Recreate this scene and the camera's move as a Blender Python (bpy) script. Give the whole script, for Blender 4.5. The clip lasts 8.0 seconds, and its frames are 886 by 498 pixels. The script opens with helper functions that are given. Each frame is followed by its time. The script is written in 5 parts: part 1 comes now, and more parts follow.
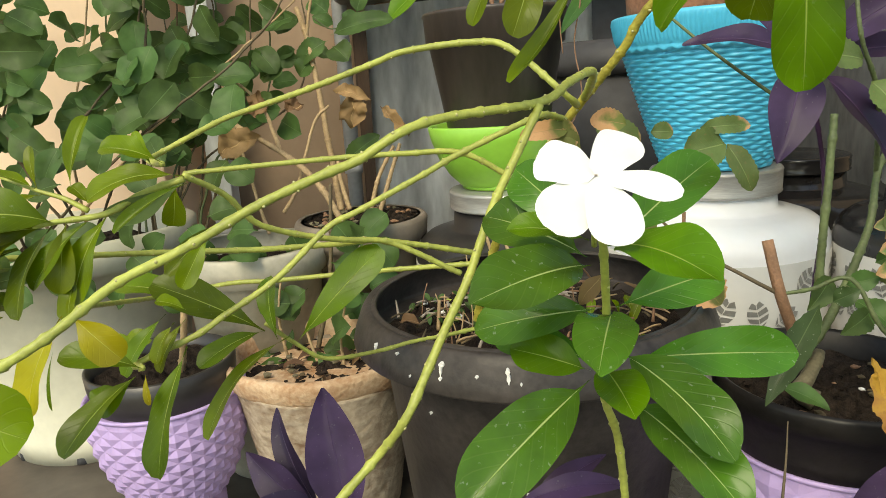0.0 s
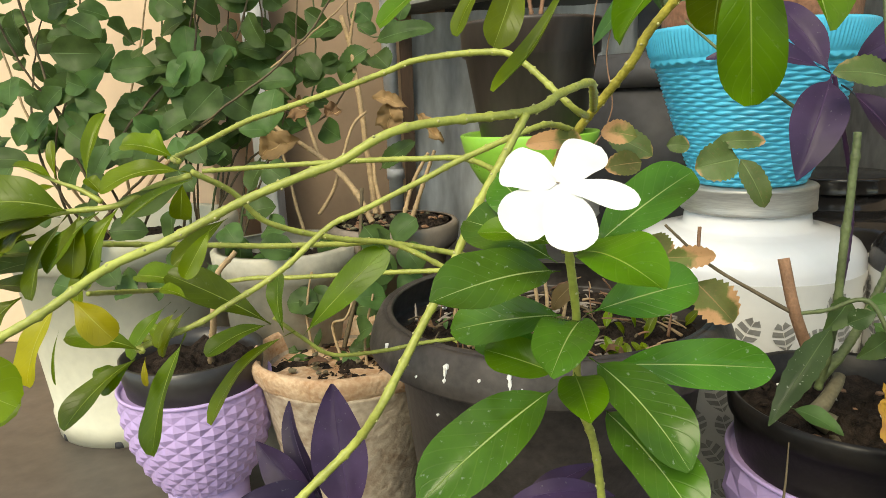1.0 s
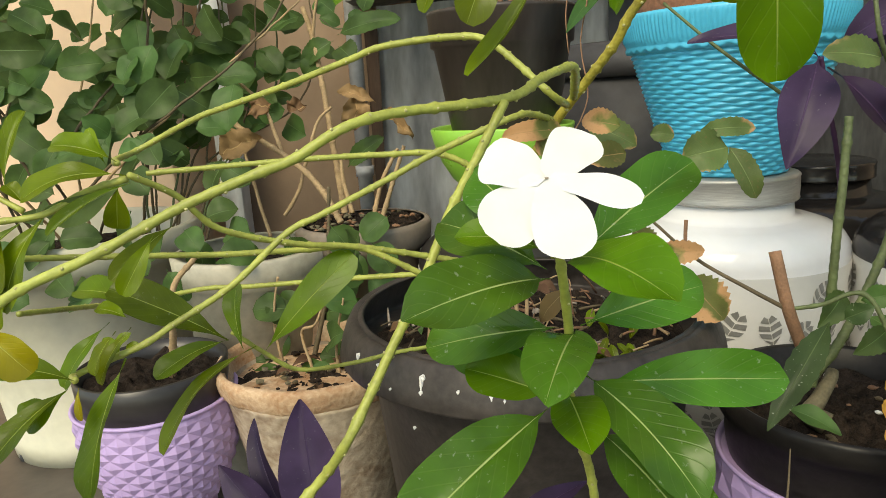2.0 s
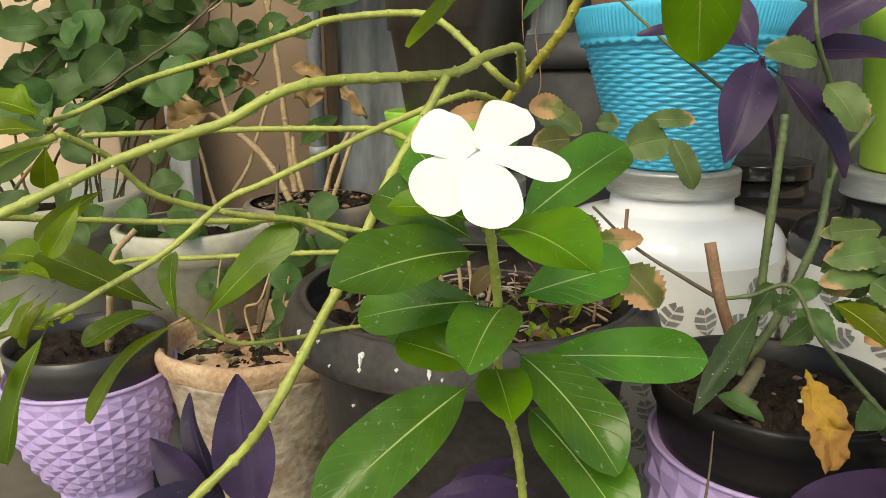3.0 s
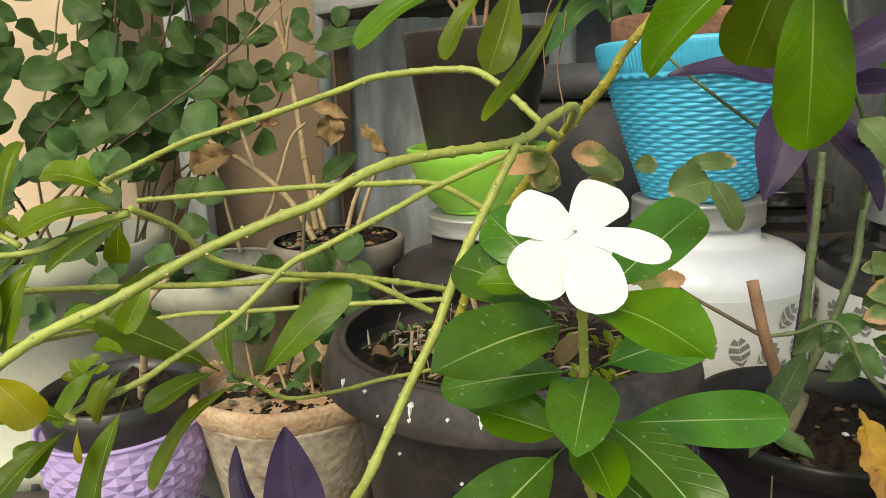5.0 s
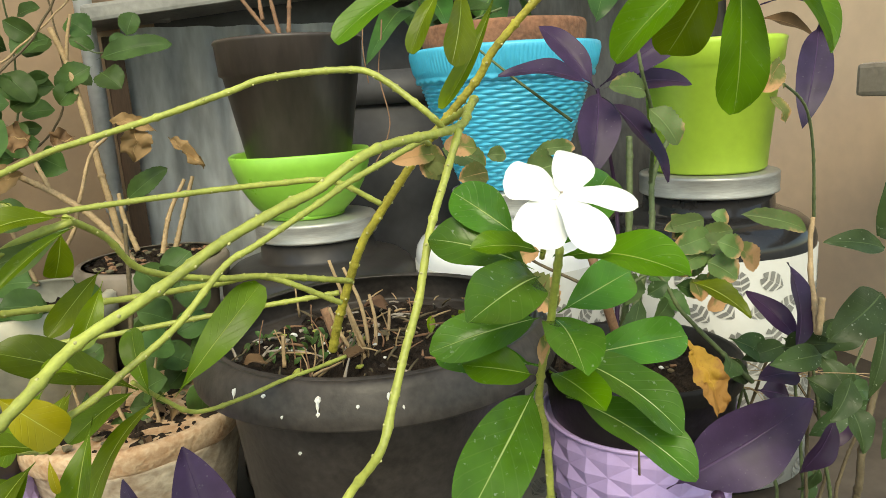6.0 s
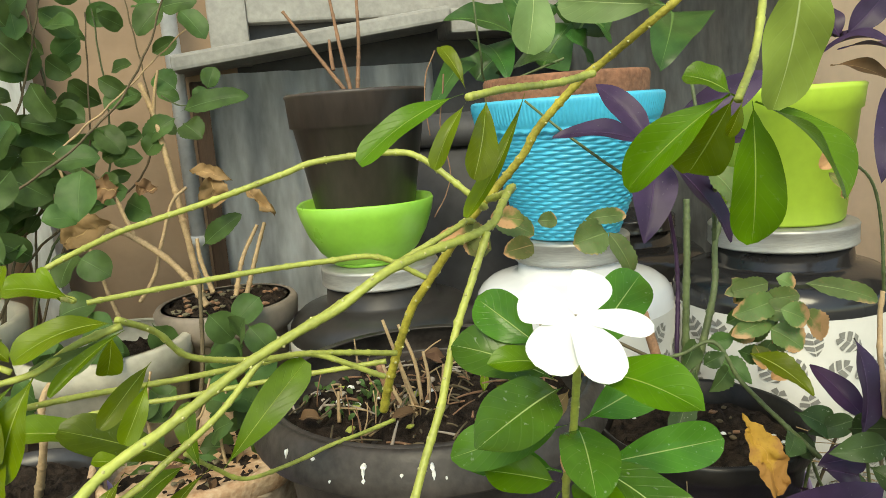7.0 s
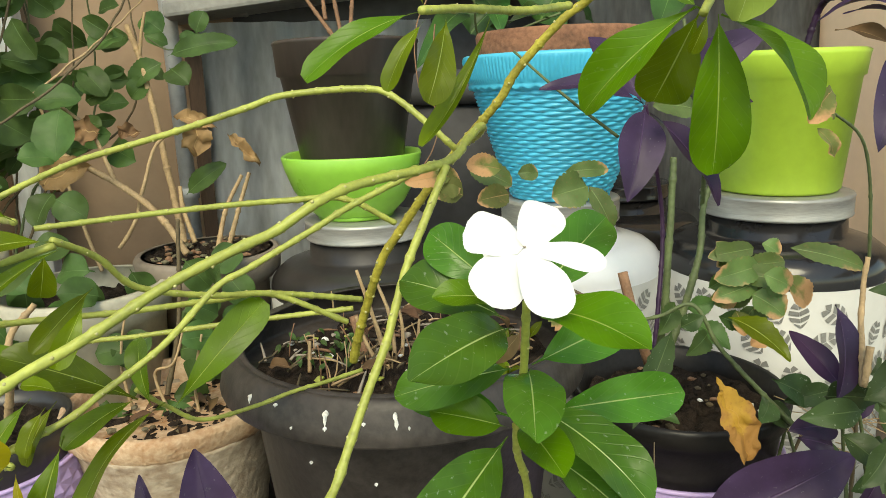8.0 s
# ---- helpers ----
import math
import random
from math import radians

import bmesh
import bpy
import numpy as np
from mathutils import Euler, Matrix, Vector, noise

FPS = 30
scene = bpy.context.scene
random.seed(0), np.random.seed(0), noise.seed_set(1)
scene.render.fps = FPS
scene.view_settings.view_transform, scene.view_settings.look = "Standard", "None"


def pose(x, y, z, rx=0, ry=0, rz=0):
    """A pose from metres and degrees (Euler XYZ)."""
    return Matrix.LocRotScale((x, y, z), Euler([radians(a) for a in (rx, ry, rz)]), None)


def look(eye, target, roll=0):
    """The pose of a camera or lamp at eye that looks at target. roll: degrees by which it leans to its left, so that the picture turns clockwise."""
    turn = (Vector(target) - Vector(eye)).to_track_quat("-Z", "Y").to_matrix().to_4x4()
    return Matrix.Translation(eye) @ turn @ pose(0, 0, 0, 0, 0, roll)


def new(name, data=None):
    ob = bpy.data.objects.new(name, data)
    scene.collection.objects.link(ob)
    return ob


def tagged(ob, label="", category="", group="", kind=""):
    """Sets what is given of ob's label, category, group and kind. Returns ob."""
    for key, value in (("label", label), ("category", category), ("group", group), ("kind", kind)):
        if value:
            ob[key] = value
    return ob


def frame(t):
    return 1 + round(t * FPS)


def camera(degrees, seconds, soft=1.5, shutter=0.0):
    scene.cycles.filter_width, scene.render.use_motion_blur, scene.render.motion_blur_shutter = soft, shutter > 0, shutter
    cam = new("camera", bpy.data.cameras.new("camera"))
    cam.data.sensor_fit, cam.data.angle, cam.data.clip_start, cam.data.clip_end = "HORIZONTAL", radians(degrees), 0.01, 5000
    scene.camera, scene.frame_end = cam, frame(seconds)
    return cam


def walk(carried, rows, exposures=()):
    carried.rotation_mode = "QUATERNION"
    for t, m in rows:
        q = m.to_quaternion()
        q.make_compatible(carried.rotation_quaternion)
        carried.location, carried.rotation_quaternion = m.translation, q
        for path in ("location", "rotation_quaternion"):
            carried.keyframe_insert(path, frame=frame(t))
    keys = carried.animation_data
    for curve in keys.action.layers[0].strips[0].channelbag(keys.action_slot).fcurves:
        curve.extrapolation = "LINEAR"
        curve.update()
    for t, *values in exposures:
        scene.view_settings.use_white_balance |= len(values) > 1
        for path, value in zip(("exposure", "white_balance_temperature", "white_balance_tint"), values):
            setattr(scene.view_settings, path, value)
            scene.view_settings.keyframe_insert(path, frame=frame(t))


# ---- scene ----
cam = camera(65.6, 8.0, soft=0.7)
PATH = [
    (0, pose(0.1134, 0.0933, 0.4655, 76.25, 3.54, 2.19)),
    (0.5, pose(0.1332, 0.0787, 0.4684, 77.99, 0.18, 7.57)),
    (1, pose(0.1437, 0.0856, 0.4634, 77.22, 2.27, 6.99)),
    (1.2, pose(0.1371, 0.0949, 0.4606, 77.18, 2.80, 4.81)),
    (2.3, pose(0.1440, 0.1211, 0.4591, 76.04, 3.62, 4.06)),
    (2.5, pose(0.1490, 0.1202, 0.4527, 74.98, 3.48, 2.66)),
    (3, pose(0.1475, 0.1170, 0.4540, 75.70, 0.28, 1.37)),
    (3.5, pose(0.1470, 0.1123, 0.4538, 76.26, 0.84, 1.77)),
    (4, pose(0.1450, 0.1037, 0.4546, 76.19, 1.50, 2.33)),
    (4.2, pose(0.1344, 0.0999, 0.4521, 77.97, -1.36, 4.38)),
    (5.3, pose(0.1031, 0.1257, 0.4782, 76.90, 5.25, -3.01)),
    (5.5, pose(0.0800, 0.1268, 0.4749, 76.83, 4.32, -9.02)),
    (5.8, pose(0.0495, 0.1089, 0.4713, 76.83, 3.55, -14.88)),
    (6, pose(0.0342, 0.1020, 0.4692, 77.28, 3.46, -19.33)),
    (6.2, pose(0.0279, 0.0930, 0.4709, 77.72, 3.03, -19.74)),
    (6.5, pose(0.0312, 0.0916, 0.4935, 76.66, 3.71, -19.59)),
    (6.7, pose(0.0382, 0.0909, 0.5072, 77.28, 3.38, -15.97)),
    (7, pose(0.0595, 0.0962, 0.5059, 79.05, 4.19, -12.63)),
    (7.2, pose(0.0706, 0.1036, 0.4954, 79.57, 2.86, -10.80)),
    (7.5, pose(0.0770, 0.1051, 0.4917, 78.16, 2.95, -10.26)),
    (8, pose(0.0810, 0.1029, 0.4861, 76.70, 1.99, -11.94)),
]
EXPOSURES = [(0.0, 0.30, 8400, 1), (1.0, 0.31, 8400, 1), (2.5, 0.12, 8400, 2), (4.0, 0.22, 8400, 1), (5.5, 0.13, 8300, -1), (6.0, 0.37, 8300, -3), (6.5, 0.42, 8300, -4), (7.5, 0.36, 8300, -4), (8.0, 0.35, 8300, -3)]
walk(cam, PATH, EXPOSURES)

# ---- daylight ----
world = bpy.data.worlds.new("sky")
scene.world = world
world.use_nodes = True
wn = world.node_tree
sky = wn.nodes.new("ShaderNodeTexSky")
sky.sky_type = 'NISHITA'
sky.sun_disc = False
sky.sun_elevation = radians(52)
sky.sun_rotation = radians(200)
wn.links.new(sky.outputs[0], wn.nodes["Background"].inputs[0])
wn.nodes["Background"].inputs[1].default_value = 0.24
sun = new("sun", bpy.data.lights.new("sun", 'SUN'))
sun.data.energy = 2.1
sun.data.angle = radians(28)
sun.data.color = (1.0, 0.95, 0.86)
sun.matrix_world = look((-0.6, -2.0, 3.0), (0.2, 0.7, 0.2))


# ---- materials ----
def mat(name, color, rough=0.6, metal=0.0, var=0.25, scale=30.0, bump=0.15, bscale=None, spec=0.5, dark=None, streak=None):
    """A surface with stains at two scales and a fine relief."""
    m = bpy.data.materials.new(name)
    m.use_nodes = True
    n, l = m.node_tree.nodes, m.node_tree.links
    b = n["Principled BSDF"]
    b.inputs["Roughness"].default_value = rough
    b.inputs["Metallic"].default_value = metal
    b.inputs["Specular IOR Level"].default_value = spec
    tc = n.new("ShaderNodeTexCoord")
    mp = n.new("ShaderNodeMapping")
    l.new(tc.outputs["Object"], mp.inputs[0])
    if streak:
        mp.inputs["Scale"].default_value = streak
    n1 = n.new("ShaderNodeTexNoise")
    n1.inputs["Scale"].default_value = scale
    n1.inputs["Detail"].default_value = 6
    n2 = n.new("ShaderNodeTexNoise")
    n2.inputs["Scale"].default_value = scale * 7
    n2.inputs["Detail"].default_value = 4
    for q in (n1, n2):
        l.new(mp.outputs[0], q.inputs["Vector"])
    mixn = n.new("ShaderNodeMath")
    mixn.operation = 'MULTIPLY_ADD'
    mixn.inputs[1].default_value = 0.4
    l.new(n2.outputs[0], mixn.inputs[0])
    sc = n.new("ShaderNodeMath")
    sc.operation = 'MULTIPLY'
    sc.inputs[1].default_value = 0.6
    l.new(n1.outputs[0], sc.inputs[0])
    l.new(sc.outputs[0], mixn.inputs[2])
    ramp = n.new("ShaderNodeValToRGB")
    lo = dark or tuple(c * (1 - var) for c in color)
    hi = tuple(min(1, c * (1 + var * 0.7)) for c in color)
    e = ramp.color_ramp.elements
    e[0].position, e[0].color = 0.33, (*lo, 1)
    e[1].position, e[1].color = 0.66, (*hi, 1)
    l.new(mixn.outputs[0], ramp.inputs[0])
    l.new(ramp.outputs[0], b.inputs["Base Color"])
    rr = n.new("ShaderNodeMapRange")
    rr.inputs["To Min"].default_value = max(0.02, rough - 0.12)
    rr.inputs["To Max"].default_value = min(1, rough + 0.12)
    l.new(n1.outputs[0], rr.inputs["Value"])
    l.new(rr.outputs[0], b.inputs["Roughness"])
    if bump:
        bp = n.new("ShaderNodeBump")
        bp.inputs["Strength"].default_value = bump
        bp.inputs["Distance"].default_value = 0.002
        l.new(n2.outputs[0], bp.inputs["Height"])
        l.new(bp.outputs[0], b.inputs["Normal"])
    return m


def leaf_mat(name, color, vein, rough=0.35, edge=None, spots=0.0, veins=9, glow=0.25, edge_at=0.55, midw=0.03):
    """A leaf with a midrib, side veins, blotches and, where edge is given, a dry margin. u runs across, v from stalk to tip."""
    m = bpy.data.materials.new(name)
    m.use_nodes = True
    n, l = m.node_tree.nodes, m.node_tree.links
    b = n["Principled BSDF"]
    b.inputs["Roughness"].default_value = rough
    b.inputs["Specular IOR Level"].default_value = 0.28

    def math_node(op, a, c, clamp=False):
        k = n.new("ShaderNodeMath")
        k.operation, k.use_clamp = op, clamp
        for i, v in enumerate((a, c)):
            if isinstance(v, (int, float)):
                k.inputs[i].default_value = v
            elif v is not None:
                l.new(v, k.inputs[i])
        return k.outputs[0]

    def mix(fac, a, c):
        k = n.new("ShaderNodeMix")
        k.data_type = 'RGBA'
        for s, v in ((0, fac), (6, a), (7, c)):
            if isinstance(v, (int, float)):
                k.inputs[s].default_value = v
            elif isinstance(v, tuple):
                k.inputs[s].default_value = (*v, 1)
            else:
                l.new(v, k.inputs[s])
        return k.outputs[2]

    uv = n.new("ShaderNodeUVMap")
    sep = n.new("ShaderNodeSeparateXYZ")
    l.new(uv.outputs[0], sep.inputs[0])
    across = math_node('ABSOLUTE', math_node('SUBTRACT', sep.outputs[0], 0.5), 0)
    tc = n.new("ShaderNodeTexCoord")
    info = n.new("ShaderNodeObjectInfo")
    big = n.new("ShaderNodeTexNoise")
    big.inputs["Scale"].default_value = 45
    fine = n.new("ShaderNodeTexNoise")
    fine.inputs["Scale"].default_value = 420
    for q in (big, fine):
        q.inputs["Detail"].default_value = 4
        l.new(tc.outputs["Object"], q.inputs["Vector"])
    base = mix(math_node('MULTIPLY', math_node('SUBTRACT', big.outputs[0], 0.3, True), 1.6, True),
               tuple(c * (0.58 if c < 0.8 else 0.96) for c in color), tuple(min(0.95, c * 1.25) for c in color))
    hsv = n.new("ShaderNodeHueSaturation")
    hue = n.new("ShaderNodeMapRange")
    hue.inputs["To Min"].default_value, hue.inputs["To Max"].default_value = 0.485, 0.512
    val = n.new("ShaderNodeMapRange")
    val.inputs["To Min"].default_value, val.inputs["To Max"].default_value = 0.75, 1.25
    l.new(info.outputs["Random"], hue.inputs["Value"])
    l.new(info.outputs["Random"], val.inputs["Value"])
    if color[0] > 0.8:
        val.inputs["To Min"].default_value, val.inputs["To Max"].default_value = 0.98, 1.0
    l.new(hue.outputs[0], hsv.inputs["Hue"])
    l.new(val.outputs[0], hsv.inputs["Value"])
    l.new(base, hsv.inputs["Color"])
    col = hsv.outputs[0]
    if edge:
        rim = math_node('ADD', math_node('MULTIPLY', across, 0.45), math_node('MULTIPLY', sep.outputs[1], 0.55))
        rim = math_node('ADD', rim, math_node('MULTIPLY', big.outputs[0], 1.15))
        rim = math_node('ADD', rim, math_node('MULTIPLY', info.outputs["Random"], 0.28))
        rim = math_node('ADD', rim, math_node('MULTIPLY', fine.outputs[0], 0.12))
        col = mix(math_node('MULTIPLY', math_node('SUBTRACT', rim, edge_at, True), 7, True), col, edge)
        brown = math_node('MULTIPLY', math_node('SUBTRACT', fine.outputs[0], 0.58, True), 5, True)
        col = mix(math_node('MULTIPLY', brown, 0.5), col, tuple(c * 0.45 for c in edge))
    side = math_node('SINE', math_node('MULTIPLY', math_node('SUBTRACT', sep.outputs[1], math_node('MULTIPLY', across, 0.55)), veins * 6.283), 0)
    side = math_node('MULTIPLY', math_node('SUBTRACT', side, 0.90, True), 6, True)
    col = mix(math_node('MULTIPLY', side, 0.06 if veins else 0.0), col, vein)
    rib = math_node('MULTIPLY', math_node('SUBTRACT', math_node('SUBTRACT', midw, math_node('MULTIPLY', sep.outputs[1], midw * 0.7)), across), 70, True)
    col = mix(math_node('MULTIPLY', rib, 0.85), col, vein)
    if spots:
        sp = math_node('MULTIPLY', math_node('SUBTRACT', fine.outputs[0], 0.66, True), 14, True)
        col = mix(math_node('MULTIPLY', sp, spots), col, (0.55, 0.58, 0.48))
    l.new(col, b.inputs["Base Color"])
    bp = n.new("ShaderNodeBump")
    bp.inputs["Strength"].default_value, bp.inputs["Distance"].default_value = 0.45, 0.0012
    h = math_node('SUBTRACT', math_node('MULTIPLY', big.outputs[0], 1.2), math_node('ADD', math_node('MULTIPLY', side, 0.15), rib))
    l.new(h, bp.inputs["Height"])
    l.new(bp.outputs[0], b.inputs["Normal"])
    tr = n.new("ShaderNodeBsdfTranslucent")
    l.new(col, tr.inputs[0])
    ms = n.new("ShaderNodeMixShader")
    ms.inputs[0].default_value = glow
    l.new(b.outputs[0], ms.inputs[1])
    l.new(tr.outputs[0], ms.inputs[2])
    l.new(ms.outputs[0], n["Material Output"].inputs[0])
    return m


VEIN = (0.46, 0.58, 0.20)
LEAF = leaf_mat("periwinkle_leaf", (0.080, 0.215, 0.020), VEIN, 0.22, spots=0.24)
LEAF_OLIVE = leaf_mat("olive_leaf", (0.118, 0.190, 0.006), (0.42, 0.50, 0.12), 0.33, spots=0.12, glow=0.30)
LEAF_DEEP = leaf_mat("deep_green_leaf", (0.110, 0.240, 0.006), (0.40, 0.52, 0.12), 0.33, spots=0.08, glow=0.34)
LEAF_NEW = leaf_mat("young_leaf", (0.175, 0.255, 0.007), (0.46, 0.56, 0.14), 0.3, glow=0.38)
LEAF_YEL = leaf_mat("yellowing_leaf", (0.40, 0.36, 0.012), (0.5, 0.5, 0.12), 0.4)
# pale underside, with the light on it painted into a brighter lime
LEAF_LIT = leaf_mat("lit_pale_leaf", (0.36, 0.52, 0.10), (0.62, 0.72, 0.34), 0.4, glow=0.45)
LEAF_PALE = leaf_mat("leaf_underside", (0.25, 0.40, 0.14), (0.45, 0.55, 0.25), 0.5)
SHRUB = leaf_mat("shrub_leaf", (0.105, 0.195, 0.055), (0.15, 0.25, 0.09), 0.45, glow=0.4)
ROSE = leaf_mat("rose_leaf", (0.15, 0.23, 0.07), (0.24, 0.32, 0.12), 0.45, edge=(0.50, 0.30, 0.15), edge_at=1.36)
ROSE_DRY = leaf_mat("dry_rose_leaf", (0.19, 0.22, 0.06), (0.4, 0.26, 0.12), 0.6, edge=(0.55, 0.31, 0.15), edge_at=1.18)
DRY = leaf_mat("dead_leaf", (0.30, 0.18, 0.085), (0.5, 0.33, 0.16), 0.7, glow=0.1)
LITTER = leaf_mat("leaf_litter", (0.15, 0.085, 0.045), (0.22, 0.14, 0.08), 0.8, glow=0.05)
ORANGE = leaf_mat("dead_orange_leaf", (0.40, 0.205, 0.035), (0.46, 0.26, 0.06), 0.7, glow=0.1, edge=(0.30, 0.15, 0.04), edge_at=1.25)
PURPLE = leaf_mat("purple_heart_leaf", (0.055, 0.029, 0.078), (0.072, 0.038, 0.098), 0.46, spots=0.10, veins=0, glow=0.1)
PURPLE_DARK = leaf_mat("dark_purple_leaf", (0.05, 0.022, 0.06), (0.09, 0.04, 0.1), 0.4, veins=0, glow=0.1)
WEED = leaf_mat("speckled_dark_leaf", (0.060, 0.105, 0.034), (0.12, 0.17, 0.07), 0.4, spots=0.5, glow=0.3)
POTHOS = leaf_mat("pothos_leaf", (0.06, 0.15, 0.035), (0.16, 0.28, 0.08), 0.3)
PETAL = leaf_mat("white_petal", (0.86, 0.86, 0.85), (0.86, 0.86, 0.85), 0.6, veins=0, glow=0.25, midw=-0.01)
STEM = mat("green_stem", (0.37, 0.40, 0.085), 0.45, var=0.35, scale=60, bump=0.2)
STEM_OLD = mat("brown_green_stem", (0.38, 0.33, 0.045), 0.6, var=0.45, scale=70, bump=0.4)
NODE = mat("leaf_scar", (0.47, 0.45, 0.20), 0.7, var=0.3, scale=90)
TWIG = mat("dry_twig", (0.42, 0.29, 0.16), 0.8, var=0.35, scale=60, bump=0.4)
TWIG_DARK = mat("dark_twig", (0.12, 0.09, 0.05), 0.8, var=0.35, scale=60, bump=0.4)
TWIG_GREEN = mat("rose_stem", (0.10, 0.13, 0.05), 0.6, var=0.4, scale=60, bump=0.3)
ROOT = mat("grey_root_bark", (0.15, 0.13, 0.08), 0.85, var=0.4, scale=60, bump=0.5)
CUT = mat("cut_stub", (0.26, 0.14, 0.08), 0.8, var=0.35, scale=80, bump=0.5)
BLACK = mat("black_plastic", (0.030, 0.027, 0.026), 0.34, var=0.35, scale=18, bump=0.08)
BLACK_WORN = mat("worn_black_plastic", (0.016, 0.014, 0.013), 0.36, var=0.5, scale=26, bump=0.12, spec=0.25)
BLACK_DULL = mat("weathered_black_plastic", (0.048, 0.040, 0.036), 0.45, var=0.65, scale=22, bump=0.2, spec=0.35)
NURSERY = mat("brownish_black_plastic", (0.062, 0.048, 0.042), 0.36, var=0.35, scale=10, bump=0.06, streak=(2, 2, 0.5), spec=0.4)
BLACK_GLOSS = mat("glossy_black_plastic", (0.018, 0.017, 0.018), 0.16, var=0.2, scale=20, bump=0.02)
WHITE_GLOSS = mat("white_glazed_plastic", (0.78, 0.78, 0.80), 0.14, var=0.04, scale=10, bump=0.0)
PAPER = mat("pale_wrap", (0.48, 0.47, 0.44), 0.5, var=0.06, scale=14, bump=0.05)
PRINT = mat("grey_print", (0.22, 0.215, 0.20), 0.5, var=0.2, scale=60, bump=0.02)
SILVER = mat("brushed_lid", (0.40, 0.39, 0.37), 0.42, metal=0.55, var=0.25, scale=12, bump=0.1, streak=(1, 1, 9))
BLUE = mat("turquoise_plastic", (0.055, 0.47, 0.70), 0.4, var=0.12, scale=20, bump=0.05)
LIME = mat("lime_plastic", (0.42, 0.61, 0.065), 0.4, var=0.1, scale=14, bump=0.04)
BOWL = mat("green_bowl_plastic", (0.27, 0.56, 0.07), 0.32, var=0.1, scale=16, bump=0.03)
LILAC = mat("lilac_plastic", (0.48, 0.35, 0.64), 0.42, var=0.1, scale=18, bump=0.04)
TERRA = mat("lime_crusted_terracotta", (0.52, 0.44, 0.34), 0.92, var=0.35, scale=15, bump=0.9, dark=(0.20, 0.12, 0.07), streak=(1, 1, 1.3))
TERRA_RIM = mat("terracotta", (0.54, 0.40, 0.27), 0.92, var=0.35, scale=30, bump=0.9, dark=(0.36, 0.17, 0.07))
BROWN_POT = mat("brown_clay", (0.25, 0.115, 0.065), 0.9, var=0.55, scale=30, bump=0.7)
BEIGE = mat("cream_plastic", (0.60, 0.58, 0.46), 0.5, var=0.12, scale=10, bump=0.06)
CREAM_DIRTY = mat("dirty_cream_plastic", (0.43, 0.40, 0.32), 0.6, var=0.3, scale=12, bump=0.15)
GREYPOT = mat("taupe_plastic", (0.22, 0.18, 0.145), 0.6, var=0.25, scale=14, bump=0.15)
SOIL = mat("potting_soil", (0.034, 0.024, 0.018), 0.95, var=0.95, scale=120, bump=1.0, spec=0.15)
# peach house plaster with the recess's shade put into its colour
WALL_SHADED = mat("shaded_plaster", (0.31, 0.215, 0.145), 0.9, var=0.16, scale=5, bump=0.25)
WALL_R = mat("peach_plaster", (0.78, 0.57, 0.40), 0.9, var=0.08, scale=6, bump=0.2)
SHEET = mat("galvanised_sheet", (0.62, 0.645, 0.655), 0.5, metal=0.05, var=0.42, scale=4, bump=0.1, streak=(2.5, 1, 0.6))
SHEET_DARK = mat("slate_grey_sheet", (0.13, 0.135, 0.14), 0.55, metal=0.05, var=0.5, scale=7, bump=0.1, streak=(2.5, 1, 0.6))
FRAME_MAT = mat("grey_painted_wood", (0.30, 0.29, 0.27), 0.75, var=0.3, scale=14, bump=0.3)
DARK_WOOD = mat("dark_stained_wood", (0.075, 0.045, 0.030), 0.8, var=0.4, scale=12, bump=0.3, streak=(6, 6, 0.6))
PIPE = mat("grey_pipe", (0.55, 0.55, 0.56), 0.5, var=0.2, scale=14, bump=0.1)
FLOOR = mat("damp_concrete", (0.085, 0.07, 0.058), 0.45, var=0.5, scale=5, bump=0.25)
CONCRETE = mat("cement_ledge", (0.33, 0.28, 0.23), 0.9, var=0.25, scale=20, bump=0.4)
SPLASH = mat("white_paint_splash", (0.80, 0.79, 0.76), 0.7, var=0.06, scale=60)
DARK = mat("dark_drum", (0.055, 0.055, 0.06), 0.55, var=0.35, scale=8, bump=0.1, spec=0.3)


# ---- shapes ----
def mesh_of(name, bm, material, smooth=True):
    me = bpy.data.meshes.new(name)
    bm.normal_update()
    bm.to_mesh(me)
    bm.free()
    me.materials.append(material)
    if smooth:
        for p in me.polygons:
            p.use_smooth = True
    return me


def part(name, bm, material, parent, label="", smooth=True):
    ob = new(name, mesh_of(name, bm, material, smooth))
    ob.parent = parent
    if parent.type == 'EMPTY':
        ob.matrix_parent_inverse = Matrix.Translation(parent.location).inverted()
    if label:
        tagged(ob, label)
    return ob


def thing(name, label, category, group="", at=(0, 0, 0)):
    """An Empty at the foot of a thing; parts are given in world places and moved to it."""
    ob = new(name)
    ob.location = at
    ob.empty_display_size = 0.02
    return tagged(ob, label, category, group)


def structure(name, bm, material, label, smooth=False):
    return tagged(new(name, mesh_of(name, bm, material, smooth)), label, name.split("_")[0], kind="structure")


